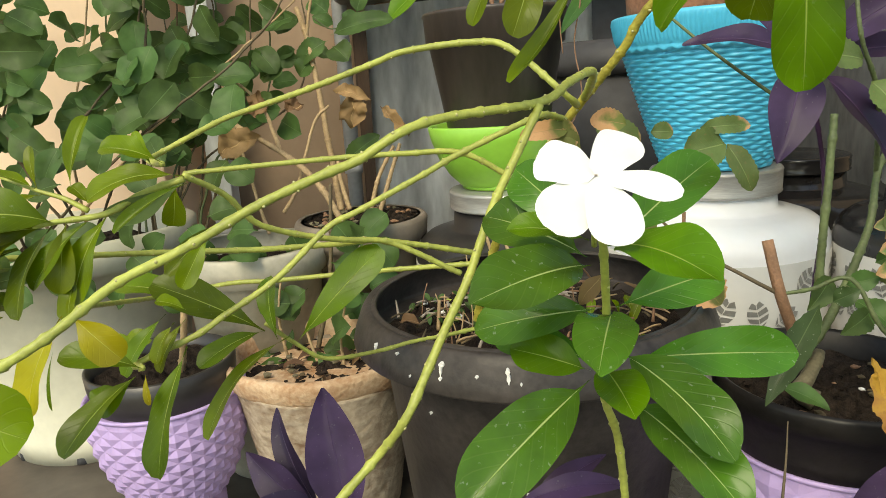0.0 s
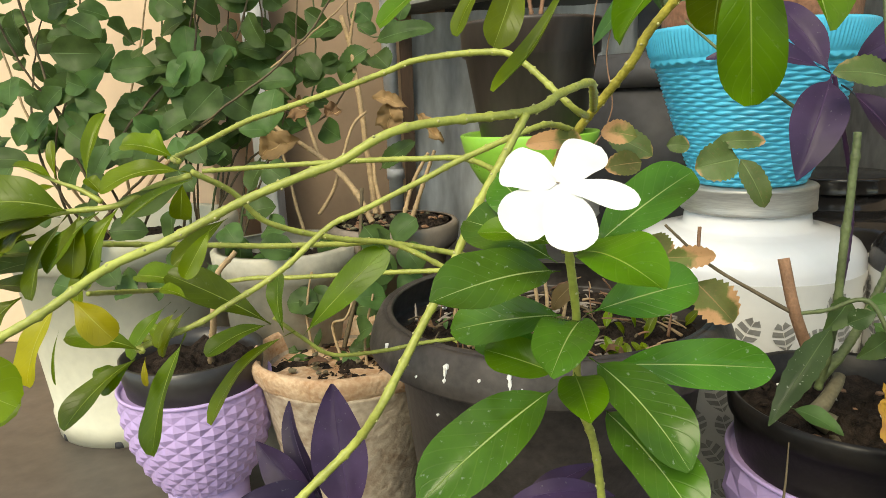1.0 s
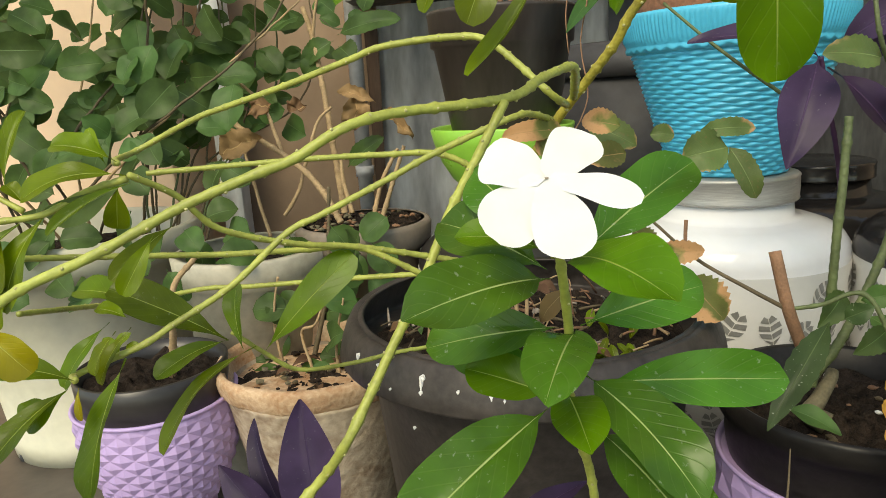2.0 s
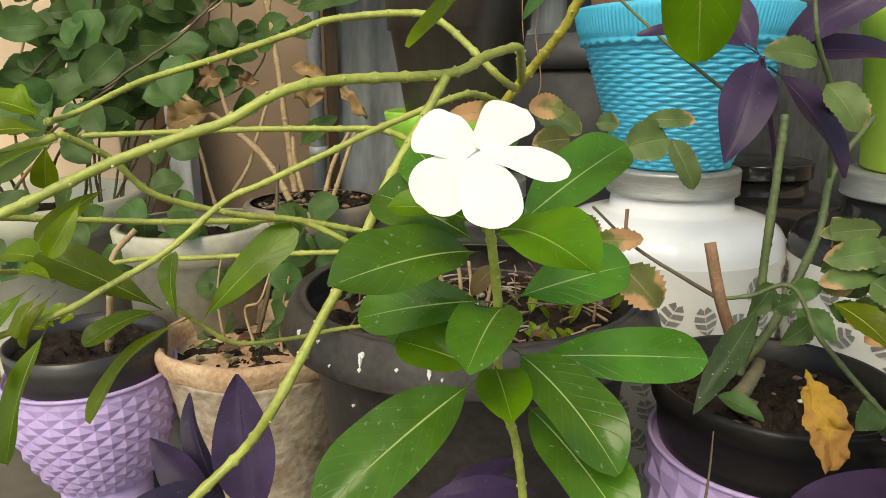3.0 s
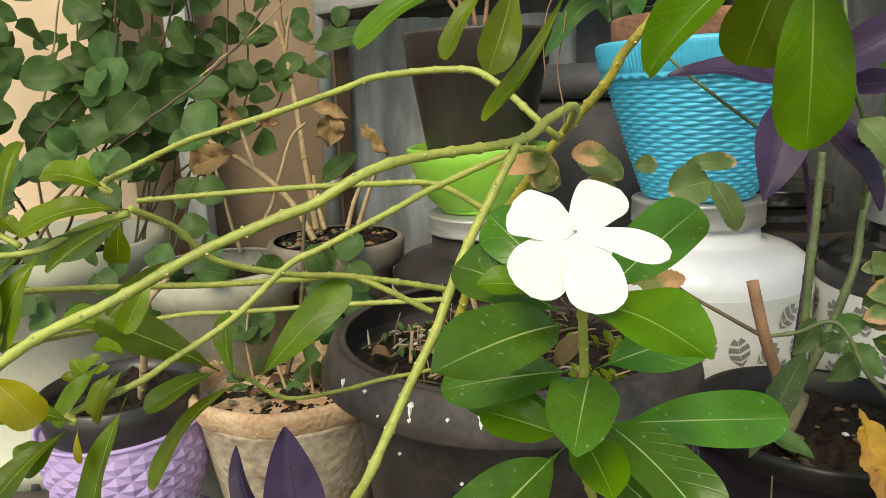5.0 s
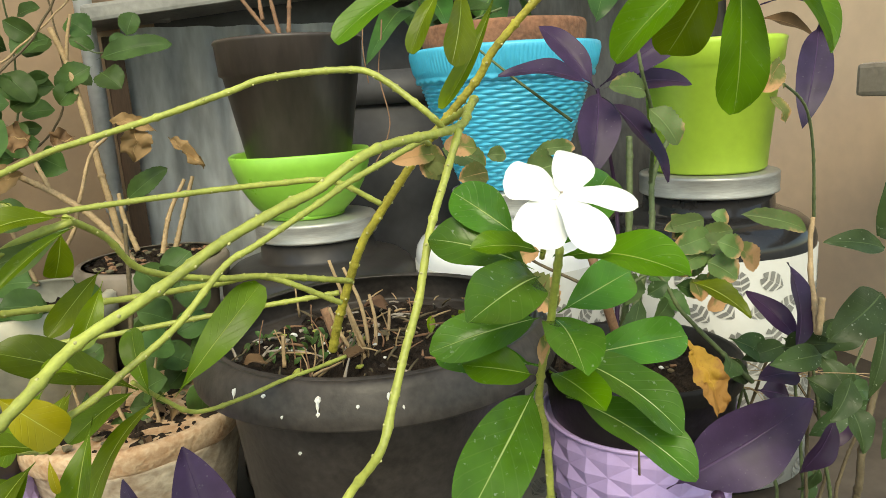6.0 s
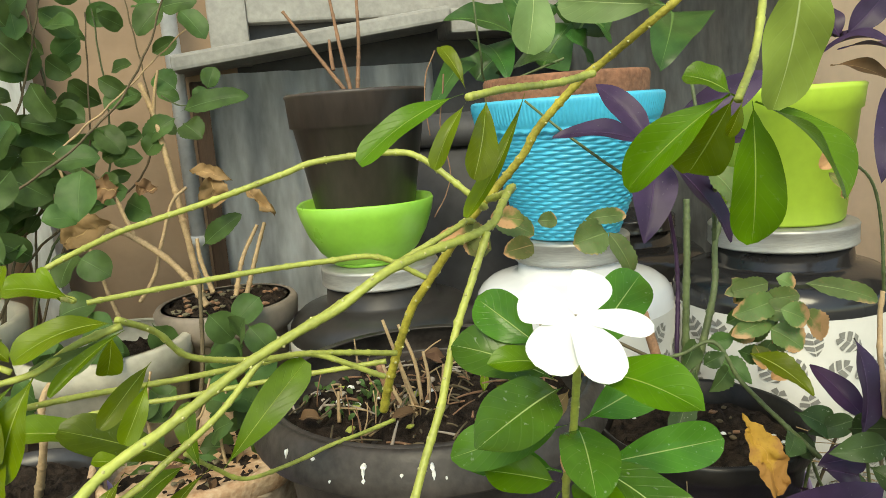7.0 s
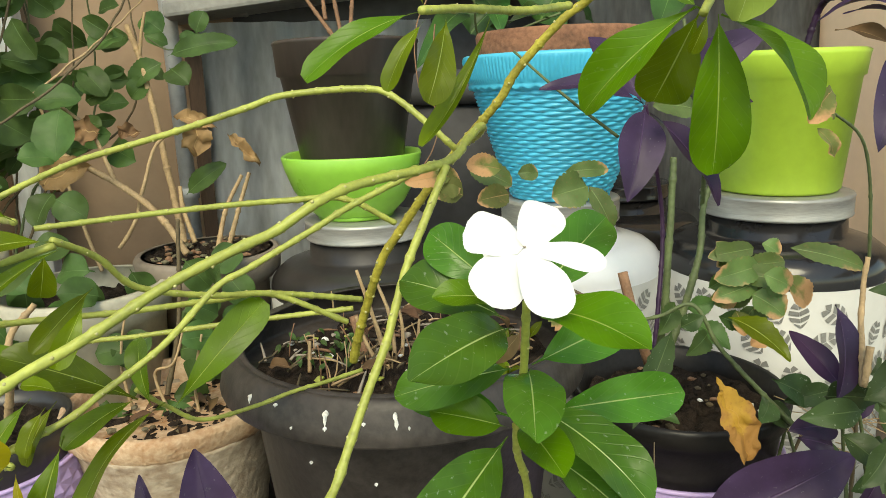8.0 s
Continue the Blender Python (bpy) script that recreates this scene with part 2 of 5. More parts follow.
def lathe(profile, seg=48, at=(0, 0, 0), tilt=(0, 0), ripple=None):
    """A turned form from (radius, height) pairs."""
    bm = bmesh.new()
    turn = Euler((radians(tilt[0]), radians(tilt[1]), 0)).to_matrix()
    rings = []
    for r, z in profile:
        ring = []
        for i in range(seg):
            a = 2 * math.pi * i / seg
            k = r * (ripple(a, z) if ripple else 1)
            ring.append(bm.verts.new(Vector(at) + turn @ Vector((k * math.cos(a), k * math.sin(a), z))))
        rings.append(ring)
    for a, b in zip(rings[:-1], rings[1:]):
        for i in range(seg):
            j = (i + 1) % seg
            bm.faces.new((a[i], a[j], b[j], b[i]))
    for ring, flip in ((rings[0], True), (rings[-1], False)):
        bm.faces.new(ring[::-1] if flip else ring)
    bmesh.ops.recalc_face_normals(bm, faces=bm.faces)
    return bm


def box(x0, y0, z0, x1, y1, z1, bevel=0.004):
    bm = bmesh.new()
    bmesh.ops.create_cube(bm, size=1)
    for v in bm.verts:
        v.co = Vector(((x0 + x1) / 2 + v.co.x * (x1 - x0), (y0 + y1) / 2 + v.co.y * (y1 - y0), (z0 + z1) / 2 + v.co.z * (z1 - z0)))
    if bevel:
        bmesh.ops.bevel(bm, geom=bm.edges[:], offset=bevel, segments=2, affect='EDGES', profile=0.6)
    return bm


def spline(points, steps=6):
    """A smooth line through points (Catmull-Rom)."""
    p = [Vector(q) for q in points]
    p = [p[0] * 2 - p[1], *p, p[-1] * 2 - p[-2]]
    out = []
    for i in range(1, len(p) - 2):
        for k in range(steps):
            t = k / steps
            out.append(0.5 * (2 * p[i] + (p[i + 1] - p[i - 1]) * t + (2 * p[i - 1] - 5 * p[i] + 4 * p[i + 1] - p[i + 2]) * t * t
                              + (3 * p[i] - p[i - 1] - 3 * p[i + 1] + p[i + 2]) * t ** 3))
    out.append(p[-2])
    return out


def tube(points, r0, r1, seg=8, steps=6, knots=0.0, wobble=0.0):
    """A tapered stem; knots: the spacing in metres of its swollen nodes."""
    line = spline(points, steps)
    if knots:
        dense, run = [], 0.0
        for a, b in zip(line[:-1], line[1:]):
            k = max(1, int((b - a).length / 0.0017))
            dense += [a.lerp(b, i / k) for i in range(k)]
        line = dense + [line[-1]]
    if wobble:
        line = [q + Vector(noise.noise_vector(q * 40)) * wobble for q in line]
    bm = bmesh.new()
    rings, run, side = [], 0.0, Vector((0.3, 0.2, 0.9))
    for i, q in enumerate(line):
        d = (line[min(i + 1, len(line) - 1)] - line[max(i - 1, 0)]).normalized()
        side = (side - d * side.dot(d)).normalized()
        up = d.cross(side)
        if i:
            run += (q - line[i - 1]).length
        r = r0 + (r1 - r0) * i / max(1, len(line) - 1)
        if knots:
            ph = (run / knots) % 1.0
            r *= 1 + 0.26 * math.exp(-((ph - 0.5) / 0.05) ** 2) + 0.05 * math.sin(run * 900)
        ring = [bm.verts.new(q + (side * math.cos(a) + up * math.sin(a)) * r) for a in (2 * math.pi * k / seg for k in range(seg))]
        rings.append(ring)
    for a, b in zip(rings[:-1], rings[1:]):
        for i in range(seg):
            j = (i + 1) % seg
            bm.faces.new((a[i], a[j], b[j], b[i]))
    bm.faces.new(rings[0][::-1])
    bm.faces.new(rings[-1])
    bmesh.ops.recalc_face_normals(bm, faces=bm.faces)
    return bm


def scars(points, r0, r1, knots, steps=6):
    """The pale pairs of leaf scars at a stem's nodes."""
    line = spline(points, steps)
    bm = bmesh.new()
    run, nxt, total = 0.0, knots * 1.5, sum((q - p).length for p, q in zip(line[:-1], line[1:]))
    for p, q in zip(line[:-1], line[1:]):
        step = (q - p).length
        while step > 0 and run + step >= nxt:
            c = p.lerp(q, (nxt - run) / step)
            d = (q - p).normalized()
            side = d.cross(Vector((0.2, -0.3, 0.93))).normalized()
            side = Matrix.Rotation(nxt * 260, 3, d) @ side
            r = r0 + (r1 - r0) * nxt / total
            for sg in (-1, 1):
                bmesh.ops.create_icosphere(bm, subdivisions=1, radius=r * 0.62, matrix=Matrix.Translation(c + side * (sg * r * 0.98)) @ Matrix.Scale(0.62, 4))
            nxt += knots
        run += step
    return bm


def stem(parent, points, r0, r1, knots, material=None, name="stem", label=""):
    ob = part(name, tube(points, r0, r1, 8, 6, knots), material or STEM, parent, label)
    tagged(part("leaf_scar", scars(points, r0, r1, knots), NODE, ob, "pale raised leaf scars"), kind="stuff")
    return ob


def width_at(v, shape):
    if shape == "obovate":
        return max(0.05, max(0.0, 1 - abs(2 * v ** 1.3 - 1) ** 2.3) ** 0.62) if v < 0.995 else 0.10
    if shape == "spatula":
        return max(0.07, max(0.0, 1 - abs(2 * v ** 1.95 - 1) ** 3.0) ** 0.52) if v < 0.995 else 0.36
    if shape == "paddle":
        return max(0.16, max(0.0, 1 - abs(2 * v ** 1.45 - 1) ** 2.6) ** 0.6) if v < 0.995 else 0.22
    if shape == "lance":
        return max(0.03, math.sin(math.pi * v ** 0.85) ** 0.8)
    if shape == "round":
        return max(0.05, max(0.0, 1 - abs(2 * v ** 0.92 - 1) ** 2.2) ** 0.58)
    if shape == "heart":
        return max(0.02, 1.0 * (min(1, v * 9) ** 0.5) * (1 - v) ** 0.62 * 1.25)
    if shape == "petal":
        if v < 0.70:
            return 0.40 + 0.60 * math.sin(0.5 * math.pi * v / 0.70) ** 1.2
        return max(0.30, max(0.0, 1 - ((v - 0.70) / 0.30) ** 2.8) ** 0.5)
    return math.sin(math.pi * v)


def leaf_bm(base, tip, width, face=(0, -0.6, 0.8), droop=0.1, fold=0.34, shape="obovate", stalk=0.10, twist=0.0, wave=0.10, seed=0, curl=0.0, teeth=0.0, crumple=0.0, rows=18, cols=6):
    """A leaf blade from base to tip, width metres wide, that faces a way; droop arches it, fold lifts its halves."""
    base, tip = Vector(base), Vector(tip)
    d = tip - base
    length = d.length
    d.normalize()
    n = Vector(face)
    n = n - d * n.dot(d)
    if n.length < 1e-4:
        n = Vector((1, 0, 0)) - d * d.x
    n.normalize()
    s = d.cross(n)
    bm = bmesh.new()
    uvl = bm.loops.layers.uv.new("UVMap")
    rng = random.Random(seed)
    ph = rng.random() * 6.28
    grid = []
    for i in range(rows + 1):
        v = i / rows
        arch = 4 * v * (1 - v) * droop * length - curl * length * v ** 3
        ctr = base + d * (v * length) + n * arch
        w = 0.5 * width * (width_at((v - stalk) / (1 - stalk), shape) if v > stalk else 0.03)
        if teeth and v > stalk:
            w *= 1 + teeth * (1 if i % 2 else -1)
        ang = twist * v
        sv, nv = s * math.cos(ang) + n * math.sin(ang), n * math.cos(ang) - s * math.sin(ang)
        row = []
        for j in range(cols + 1):
            u = 2 * j / cols - 1
            lift = fold * abs(u) * w + wave * width * 0.5 * abs(u) * math.sin(v * 11 + ph + (2 if u > 0 else 0))
            place = ctr + sv * (u * w) + nv * lift
            if crumple:
                place += noise.noise_vector(place * 95) * crumple + noise.noise_vector(place * 260) * crumple * 0.4
            row.append(bm.verts.new(place))
        grid.append(row)
    for i in range(rows):
        for j in range(cols):
            fc = bm.faces.new((grid[i][j], grid[i][j + 1], grid[i + 1][j + 1], grid[i + 1][j]))
            for lp, (a, b) in zip(fc.loops, ((i, j), (i, j + 1), (i + 1, j + 1), (i + 1, j))):
                lp[uvl].uv = (b / cols, a / rows)
    return bm


LEAF_COUNT = [0]


def leaf(parent, base, tip, width, material=LEAF, label="", name="leaf", **kw):
    LEAF_COUNT[0] += 1
    if material in (LEAF_OLIVE, LEAF_DEEP, LEAF_NEW, LEAF_YEL, LEAF_PALE):
        kw.setdefault("shape", "spatula")
    return part(name, leaf_bm(base, tip, width, seed=LEAF_COUNT[0], **kw), material, parent, label)


# ---- the setting ----
bm = bmesh.new()
bmesh.ops.create_grid(bm, x_segments=2, y_segments=2, size=40)
structure("ground", bm, FLOOR, "damp dark concrete yard floor")
WALL_Y = 1.50
# sunlit stretch: stepped forward and painted bright peach to stand for the sun
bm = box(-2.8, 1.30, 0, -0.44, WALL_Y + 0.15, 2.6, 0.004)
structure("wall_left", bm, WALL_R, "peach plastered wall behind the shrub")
# same house wall, its shade painted in as brown
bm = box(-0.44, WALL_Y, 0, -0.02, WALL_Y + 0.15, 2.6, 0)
structure("wall_back", bm, WALL_SHADED, "plastered yard wall, shade put into its brown colour")
# the drum's dark grey paints in the shadow under the sill
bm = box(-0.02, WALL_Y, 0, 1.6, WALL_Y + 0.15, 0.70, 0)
structure("wall_under_window", bm, DARK, "wall below the window, sill shadow put into its dark grey")
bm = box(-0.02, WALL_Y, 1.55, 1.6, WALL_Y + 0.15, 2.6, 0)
structure("wall_over_window", bm, WALL_SHADED, "plastered wall above the window in the same shaded brown")
bm = box(1.02, 0.72, 0, 1.17, 2.0, 2.6, 0)
structure("wall_right", bm, WALL_R, "peach plastered side wall")
bm = box(0.800, 0.15, 0.435, 1.02, 0.755, 0.475, 0.006)
structure("ledge", bm, CONCRETE, "rough cement ledge on the side wall")

window = thing("window_1", "grey painted wooden window with a deep sill", "window", at=(0.5, WALL_Y, 0.6))
window["kind"] = "structure"
bm = box(-0.12, 1.36, 0.612, 0.37, 1.56, 0.640, 0.006)
for v in bm.verts:
    v.co.z += 0.136 * (v.co.x + 0.11) + 0.003 * math.sin(v.co.x * 31)
part("window_sill", bm, FRAME_MAT, window, "worn grey sill that slopes and sags", False)
bm = box(0.375, 1.38, 0.655, 1.3, 1.56, 0.70, 0.006)
part("window_sill", bm, FRAME_MAT, window, "", False)
part("window_frame", box(-0.06, 1.46, 0.625, 0.01, 1.54, 1.55, 0.005), FRAME_MAT, window, "", False)
part("window_frame", box(0.62, 1.46, 0.70, 0.68, 1.54, 1.55, 0.005), FRAME_MAT, window, "", False)
part("window_frame", box(0.01, 1.465, 0.70, 0.62, 1.535, 0.77, 0.005), FRAME_MAT, window, "", False)
part("pane", box(0.01, 1.50, 0.77, 0.62, 1.508, 1.55, 0), BLACK_GLOSS, window, "dusty dark pane", False)
part("pane", box(0.68, 1.50, 0.70, 1.3, 1.508, 1.55, 0), BLACK_GLOSS, window, "dusty dark pane", False)

pipe = thing("drain_pipe", "thin pale grey vertical pipe on the shaded back wall", "pipe", at=(-0.124, 1.44, 0))
part("tube", lathe([(0.0145, 0), (0.0145, 2.4)], 16, (-0.124, 1.44, 0)), PIPE, pipe)
for z in (0.3, 1.1):
    part("clip", lathe([(0.018, z), (0.018, z + 0.02)], 16, (-0.124, 1.44, 0)), PIPE, pipe)
batten = thing("wooden_batten", "dark brown wooden batten beside the metal sheet", "batten", at=(-0.085, 1.46, 0))
part("batten", box(-0.106, 1.448, 0, -0.066, 1.498, 0.60, 0.004), DARK_WOOD, batten, "", False)
post = thing("metal_post", "weathered blue-grey metal post against the wall", "post", at=(-0.38, 1.42, 0))
part("post", box(-0.401, 1.40, 0, -0.359, 1.445, 1.6, 0.004), SHEET, post, "", False)

sheet = thing("metal_sheet", "weathered grey metal sheet leaning on the wall", "metal sheet", at=(0.0, 1.36, 0))
bm = bmesh.new()
cols = []
for i in range(41):
    x = -0.068 + 0.40 * i / 40
    off = 0.006 * math.sin(i * 0.9) + (0.012 if 14 < i < 19 else 0)
    cols.append([bm.verts.new((x, 1.32 + off + 0.06 * k, 0.605 * k)) for k in (0, 0.5, 1)])
for a, b in zip(cols[:-1], cols[1:]):
    for k in (0, 1):
        bm.faces.new((a[k], b[k], b[k + 1], a[k + 1]))
geo = bmesh.ops.solidify(bm, geom=bm.faces[:], thickness=0.003)
part("sheet", bm, SHEET, sheet)

sheet2 = thing("metal_sheet", "slate-grey metal sheet standing in the corner by the side wall", "metal sheet", at=(0.76, 1.20, 0))
bm = bmesh.new()
cols = []
for i in range(31):
    x = 0.53 + 0.475 * i / 30
    off = 0.005 * math.sin(i * 1.1) + (0.010 if 9 < i < 13 else 0)
    cols.append([bm.verts.new((x, 1.18 + off + 0.05 * k, 0.9 * k)) for k in (0, 0.5, 1)])
for a, b in zip(cols[:-1], cols[1:]):
    for k in (0, 1):
        bm.faces.new((a[k], b[k], b[k + 1], a[k + 1]))
bmesh.ops.solidify(bm, geom=bm.faces[:], thickness=0.003)
part("sheet", bm, SHEET_DARK, sheet2)

drum = thing("plastic_drum", "dark grey plastic drum behind the pots", "drum", at=(0.36, 1.25, 0))
part("body", lathe([(0.001, 0), (0.13, 0), (0.15, 0.02), (0.152, 0.26), (0.147, 0.28), (0.152, 0.30), (0.15, 0.46), (0.001, 0.46)], 40, (0.36, 1.25, 0)), DARK, drum)
part("lid", lathe([(0.001, 0.46), (0.156, 0.46), (0.157, 0.48), (0.150, 0.502), (0.12, 0.51), (0.001, 0.508)], 40, (0.36, 1.25, 0)), DARK, drum)


# ---- pots and jars ----
def pot(name, label, at, profile, material, soil=None, tilt=(0, 0), seg=56, group="flower pots"):
    """profile: outer (radius, height) pairs from foot to lip; the hollow is 6 mm inside it."""
    ob = thing(name, label, "flower pot", group, at)
    top = profile[-1][1]
    inner = [(max(0.01, r - 0.006), z) for r, z in profile[::-1] if z > top * 0.45]
    low = inner[-1][1]
    part("body", lathe([(0.002, 0), *profile, *inner, (0.002, low)], seg, at, tilt), material, ob)
    if soil:
        z, r = soil
        earth(ob, at, r, z)
    return ob


def earth(ob, at, r, z, seed=3):
    """Uneven potting soil."""
    bm = bmesh.new()
    rings = [[bm.verts.new(Vector(at) + Vector((0, 0, z + 0.006)))]]
    for k in range(1, 23):
        q = r * k / 22
        ring = []
        for i in range(72):
            a = 2 * math.pi * i / 72
            p = Vector(at) + Vector((q * math.cos(a), q * math.sin(a), z))
            p.z += 0.010 * noise.noise(p * 55 + Vector((seed, 0, 0))) + (0.006 * noise.noise(p * 160) + 0.005 * noise.noise(p * 420)) * (k < 22)
            ring.append(bm.verts.new(p))
        rings.append(ring)
    for i in range(72):
        bm.faces.new((rings[0][0], rings[1][i], rings[1][(i + 1) % 72]))
    for a, b in zip(rings[1:-1], rings[2:]):
        for i in range(72):
            j = (i + 1) % 72
            bm.faces.new((a[i], b[i], b[j], a[j]))
    bmesh.ops.recalc_face_normals(bm, faces=bm.faces)
    return part("soil", bm, SOIL, ob, "dark crumbly potting soil")


def leaf_print(r, at, z, a0, size, turn):
    """One printed leaf: two halves of slanting segments round a bare midrib."""
    bm = bmesh.new()

    def put(u, v):
        s, t = u * math.cos(turn) - v * math.sin(turn), u * math.sin(turn) + v * math.cos(turn)
        return bm.verts.new((at[0] + (r + 0.0008) * math.cos(a0 + s / r), at[1] + (r + 0.0008) * math.sin(a0 + s / r), z + t))
    half = lambda v: 0.33 * size * math.sin(math.pi * min(1, max(0, v))) ** 0.8
    for sgn in (-1, 1):
        for k in range(4):
            v0, v1 = 0.06 + k * 0.235, 0.06 + k * 0.235 + 0.155
            g, sl = 0.012 * size, 0.10
            quad = [(sgn * g, v0 - sl), (sgn * half(v0), v0), (sgn * half(v1), v1), (sgn * g, v1 - sl)]
            quad = [(u, (max(v, 0.0) - 0.5) * size) for u, v in quad]
            if half(v1) < 0.02 * size:
                quad = quad[:2] + quad[3:]
            bm.faces.new([put(*q) for q in quad])
    bmesh.ops.recalc_face_normals(bm, faces=bm.faces)
    for fc in bm.faces:
        c = fc.calc_center_median() - Vector((at[0], at[1], fc.calc_center_median().z))
        if fc.normal.dot(c) < 0:
            fc.normal_flip()
    return bm


def jar(name, label, at, body_mat, lid_r=0.076, r=0.137, top=0.344, face=-1.6, seed=1, drop=0.066, lid_h=0.020, lid_mat=SILVER, lid_label="brushed silver screw lid"):
    """A wide screw-lid jar: shoulders, neck, ribbed metal lid and a wrap of leaf-print paper."""
    ob = thing(name, label, "storage jar", "storage jars", at)
    sh = top - drop
    prof = [(0.002, 0), (r - 0.012, 0), (r - 0.003, 0.008), (r, 0.02), (r, sh - 0.005), (r, sh + 0.004), (r - 0.002, sh + 0.012), (r - 0.007, sh + 0.020), (r - 0.016, sh + 0.027),
            (r - 0.028, sh + 0.031), (lid_r + 0.006, sh + 0.034), (lid_r - 0.003, sh + 0.037), (lid_r - 0.005, top - lid_h), (0.002, top - lid_h)]
    part("body", lathe(prof, 64, at), body_mat, ob)
    low = top - lid_h
    lid = [(lid_r - 0.002, low - 0.001), (lid_r, low), (lid_r + 0.0007, low + 0.0012), (lid_r, low + 0.0026)]
    lid += [(lid_r + 0.0002, low + lid_h * 0.45), (lid_r, top - 0.0045), (lid_r + 0.0006, top - 0.003), (lid_r - 0.001, top - 0.0008), (lid_r - 0.004, top), (0.002, top)]
    part("lid", lathe([(0.002, low - 0.001), *lid], 64, at), lid_mat, ob, lid_label)
    wrap = part("paper_wrap", lathe([(r - 0.002, 0.012), (r + 0.0012, 0.012), (r + 0.0012, sh - 0.004), (r - 0.002, sh - 0.004)], 64, at), PAPER, ob, "pale paper wrap with grey leaf print")
    rng = random.Random(seed)
    for row in range(8):
        for k in range(12):
            a = face - 1.5 + 0.27 * k + 0.135 * (row % 2) + rng.uniform(-0.05, 0.05)
            z = 0.028 + row * 0.033 + rng.uniform(-0.005, 0.005)
            if z > sh - 0.022:
                continue
            part("leaf_print", leaf_print(r + 0.0012, at, z, a, rng.uniform(0.028, 0.035), rng.uniform(-1.2, 1.2)), PRINT, wrap, "", False)
    return ob


WJ, BJ, GJ = (0.375, 0.855, 0), (0.154, 0.940, 0), (0.595, 0.770, 0)
jar("white_jar", "glossy white plastic jar with silver lid and leaf-print wrap", WJ, WHITE_GLOSS, 0.068, 0.117, 0.358, -1.9, 1, 0.080, 0.027)
jar("black_jar", "dusty black plastic jar with silver lid under the green bowl", BJ, BLACK, 0.073, 0.119, 0.335, -1.6, 2, 0.082, 0.023)
jar("black_jar", "glossy black plastic jar with silver lid and leaf-print wrap", GJ, BLACK_GLOSS, 0.078, 0.119, 0.363, -2.2, 3, 0.080, 0.024)

# turquoise basket-weave pot with a clay pot set inside it
BP = (WJ[0] - 0.001, WJ[1] - 0.003, 0.359)


def weave_pot(at):
    ob = thing("woven_pot", "turquoise plastic basket-weave flower pot on the white jar", "flower pot", "flower pots", at)
    r0, r1, h = 0.054, 0.099, 0.128
    bm = bmesh.new()
    seg, rows_, sub = 396, 30, 5
    rings = []
    for k in range(rows_ * sub + 1):
        z = h * k / (rows_ * sub)
        rr = r0 + (r1 - r0) * (z / h) ** 0.9
        bulge = math.sin(math.pi * (k % sub) / sub)
        ring = []
        for i in range(seg):
            a = 2 * math.pi * i / seg
            wv = math.cos(a * 22 + math.pi * (k // sub) + 0.35 * math.sin(a * 5))
            lift = 0.0006 * math.sin(a * 22 + math.pi * (k // sub)) * bulge
            q = rr + 0.0021 * (bulge ** (1.3 - 0.9 * wv) if bulge > 0.01 else 0.0) * (0.62 + 0.38 * wv)
            ring.append(bm.verts.new((at[0] + q * math.cos(a), at[1] + q * math.sin(a), at[2] + z + lift)))
        rings.append(ring)
    for a, b in zip(rings[:-1], rings[1:]):
        for i in range(seg):
            j = (i + 1) % seg
            bm.faces.new((a[i], a[j], b[j], b[i]))
    bm.faces.new(rings[0][::-1])
    part("woven_wall", bm, BLUE, ob)
    bm = bmesh.new()
    seg, ribs = 640, 150
    prof = [(0.098, 0.121), (0.1020, 0.1225), (0.1032, 0.1245), (0.1022, 0.1265), (0.1026, 0.128), (0.1036, 0.130), (0.1052, 0.134), (0.1066, 0.140), (0.1078, 0.146), (0.1088, 0.151), (0.1092, 0.1545), (0.1084, 0.157), (0.106, 0.158), (0.101, 0.156), (0.097, 0.137), (0.090, 0.102)]
    rings = []
    for n_, (r, z) in enumerate(prof):
        ring = []
        for i in range(seg):
            a = 2 * math.pi * i / seg
            q, zz = r, z
            if n_ in (1, 2, 3):
                zz += 0.0013 * math.cos(a * 46)
            if 6 <= n_ <= 9:
                q += 0.0007 * math.cos(a * ribs + z * 1100)
            ring.append(bm.verts.new((at[0] + q * math.cos(a), at[1] + q * math.sin(a), at[2] + zz)))
        rings.append(ring)
    for a, b in zip(rings[:-1], rings[1:]):
        for i in range(seg):
            j = (i + 1) % seg
            bm.faces.new((a[i], a[j], b[j], b[i]))
    bmesh.ops.recalc_face_normals(bm, faces=bm.faces)
    part("rolled_rim", bm, BLUE, ob, "ribbed turquoise rim with a wavy bead")
    return ob


weave_pot(BP)
pot("clay_pot", "brown clay pot set inside the turquoise one", (BP[0], BP[1], BP[2] + 0.052), [(0.066, 0), (0.084, 0.075), (0.090, 0.078), (0.094, 0.126), (0.092, 0.130)], BROWN_POT, soil=(0.11, 0.085))


def lobed(a, z):
    return 0.955 + 0.075 * abs(math.sin(2 * (a + 1.72))) ** 0.8


bowl = thing("bowl_planter", "bright green lobed plastic bowl on the black jar", "planter bowl", "flower pots", (BJ[0] - 0.010, BJ[1] + 0.003, 0.336))
part("body", lathe([(0.002, 0.004), (0.048, 0.004), (0.050, 0.006), (0.062, 0.018), (0.074, 0.038), (0.082, 0.060), (0.0855, 0.075), (0.084, 0.077), (0.081, 0.075), (0.068, 0.040), (0.002, 0.03)], 96, (BJ[0] - 0.010, BJ[1] + 0.003, 0.336), (0, 0), lobed), BOWL, bowl)
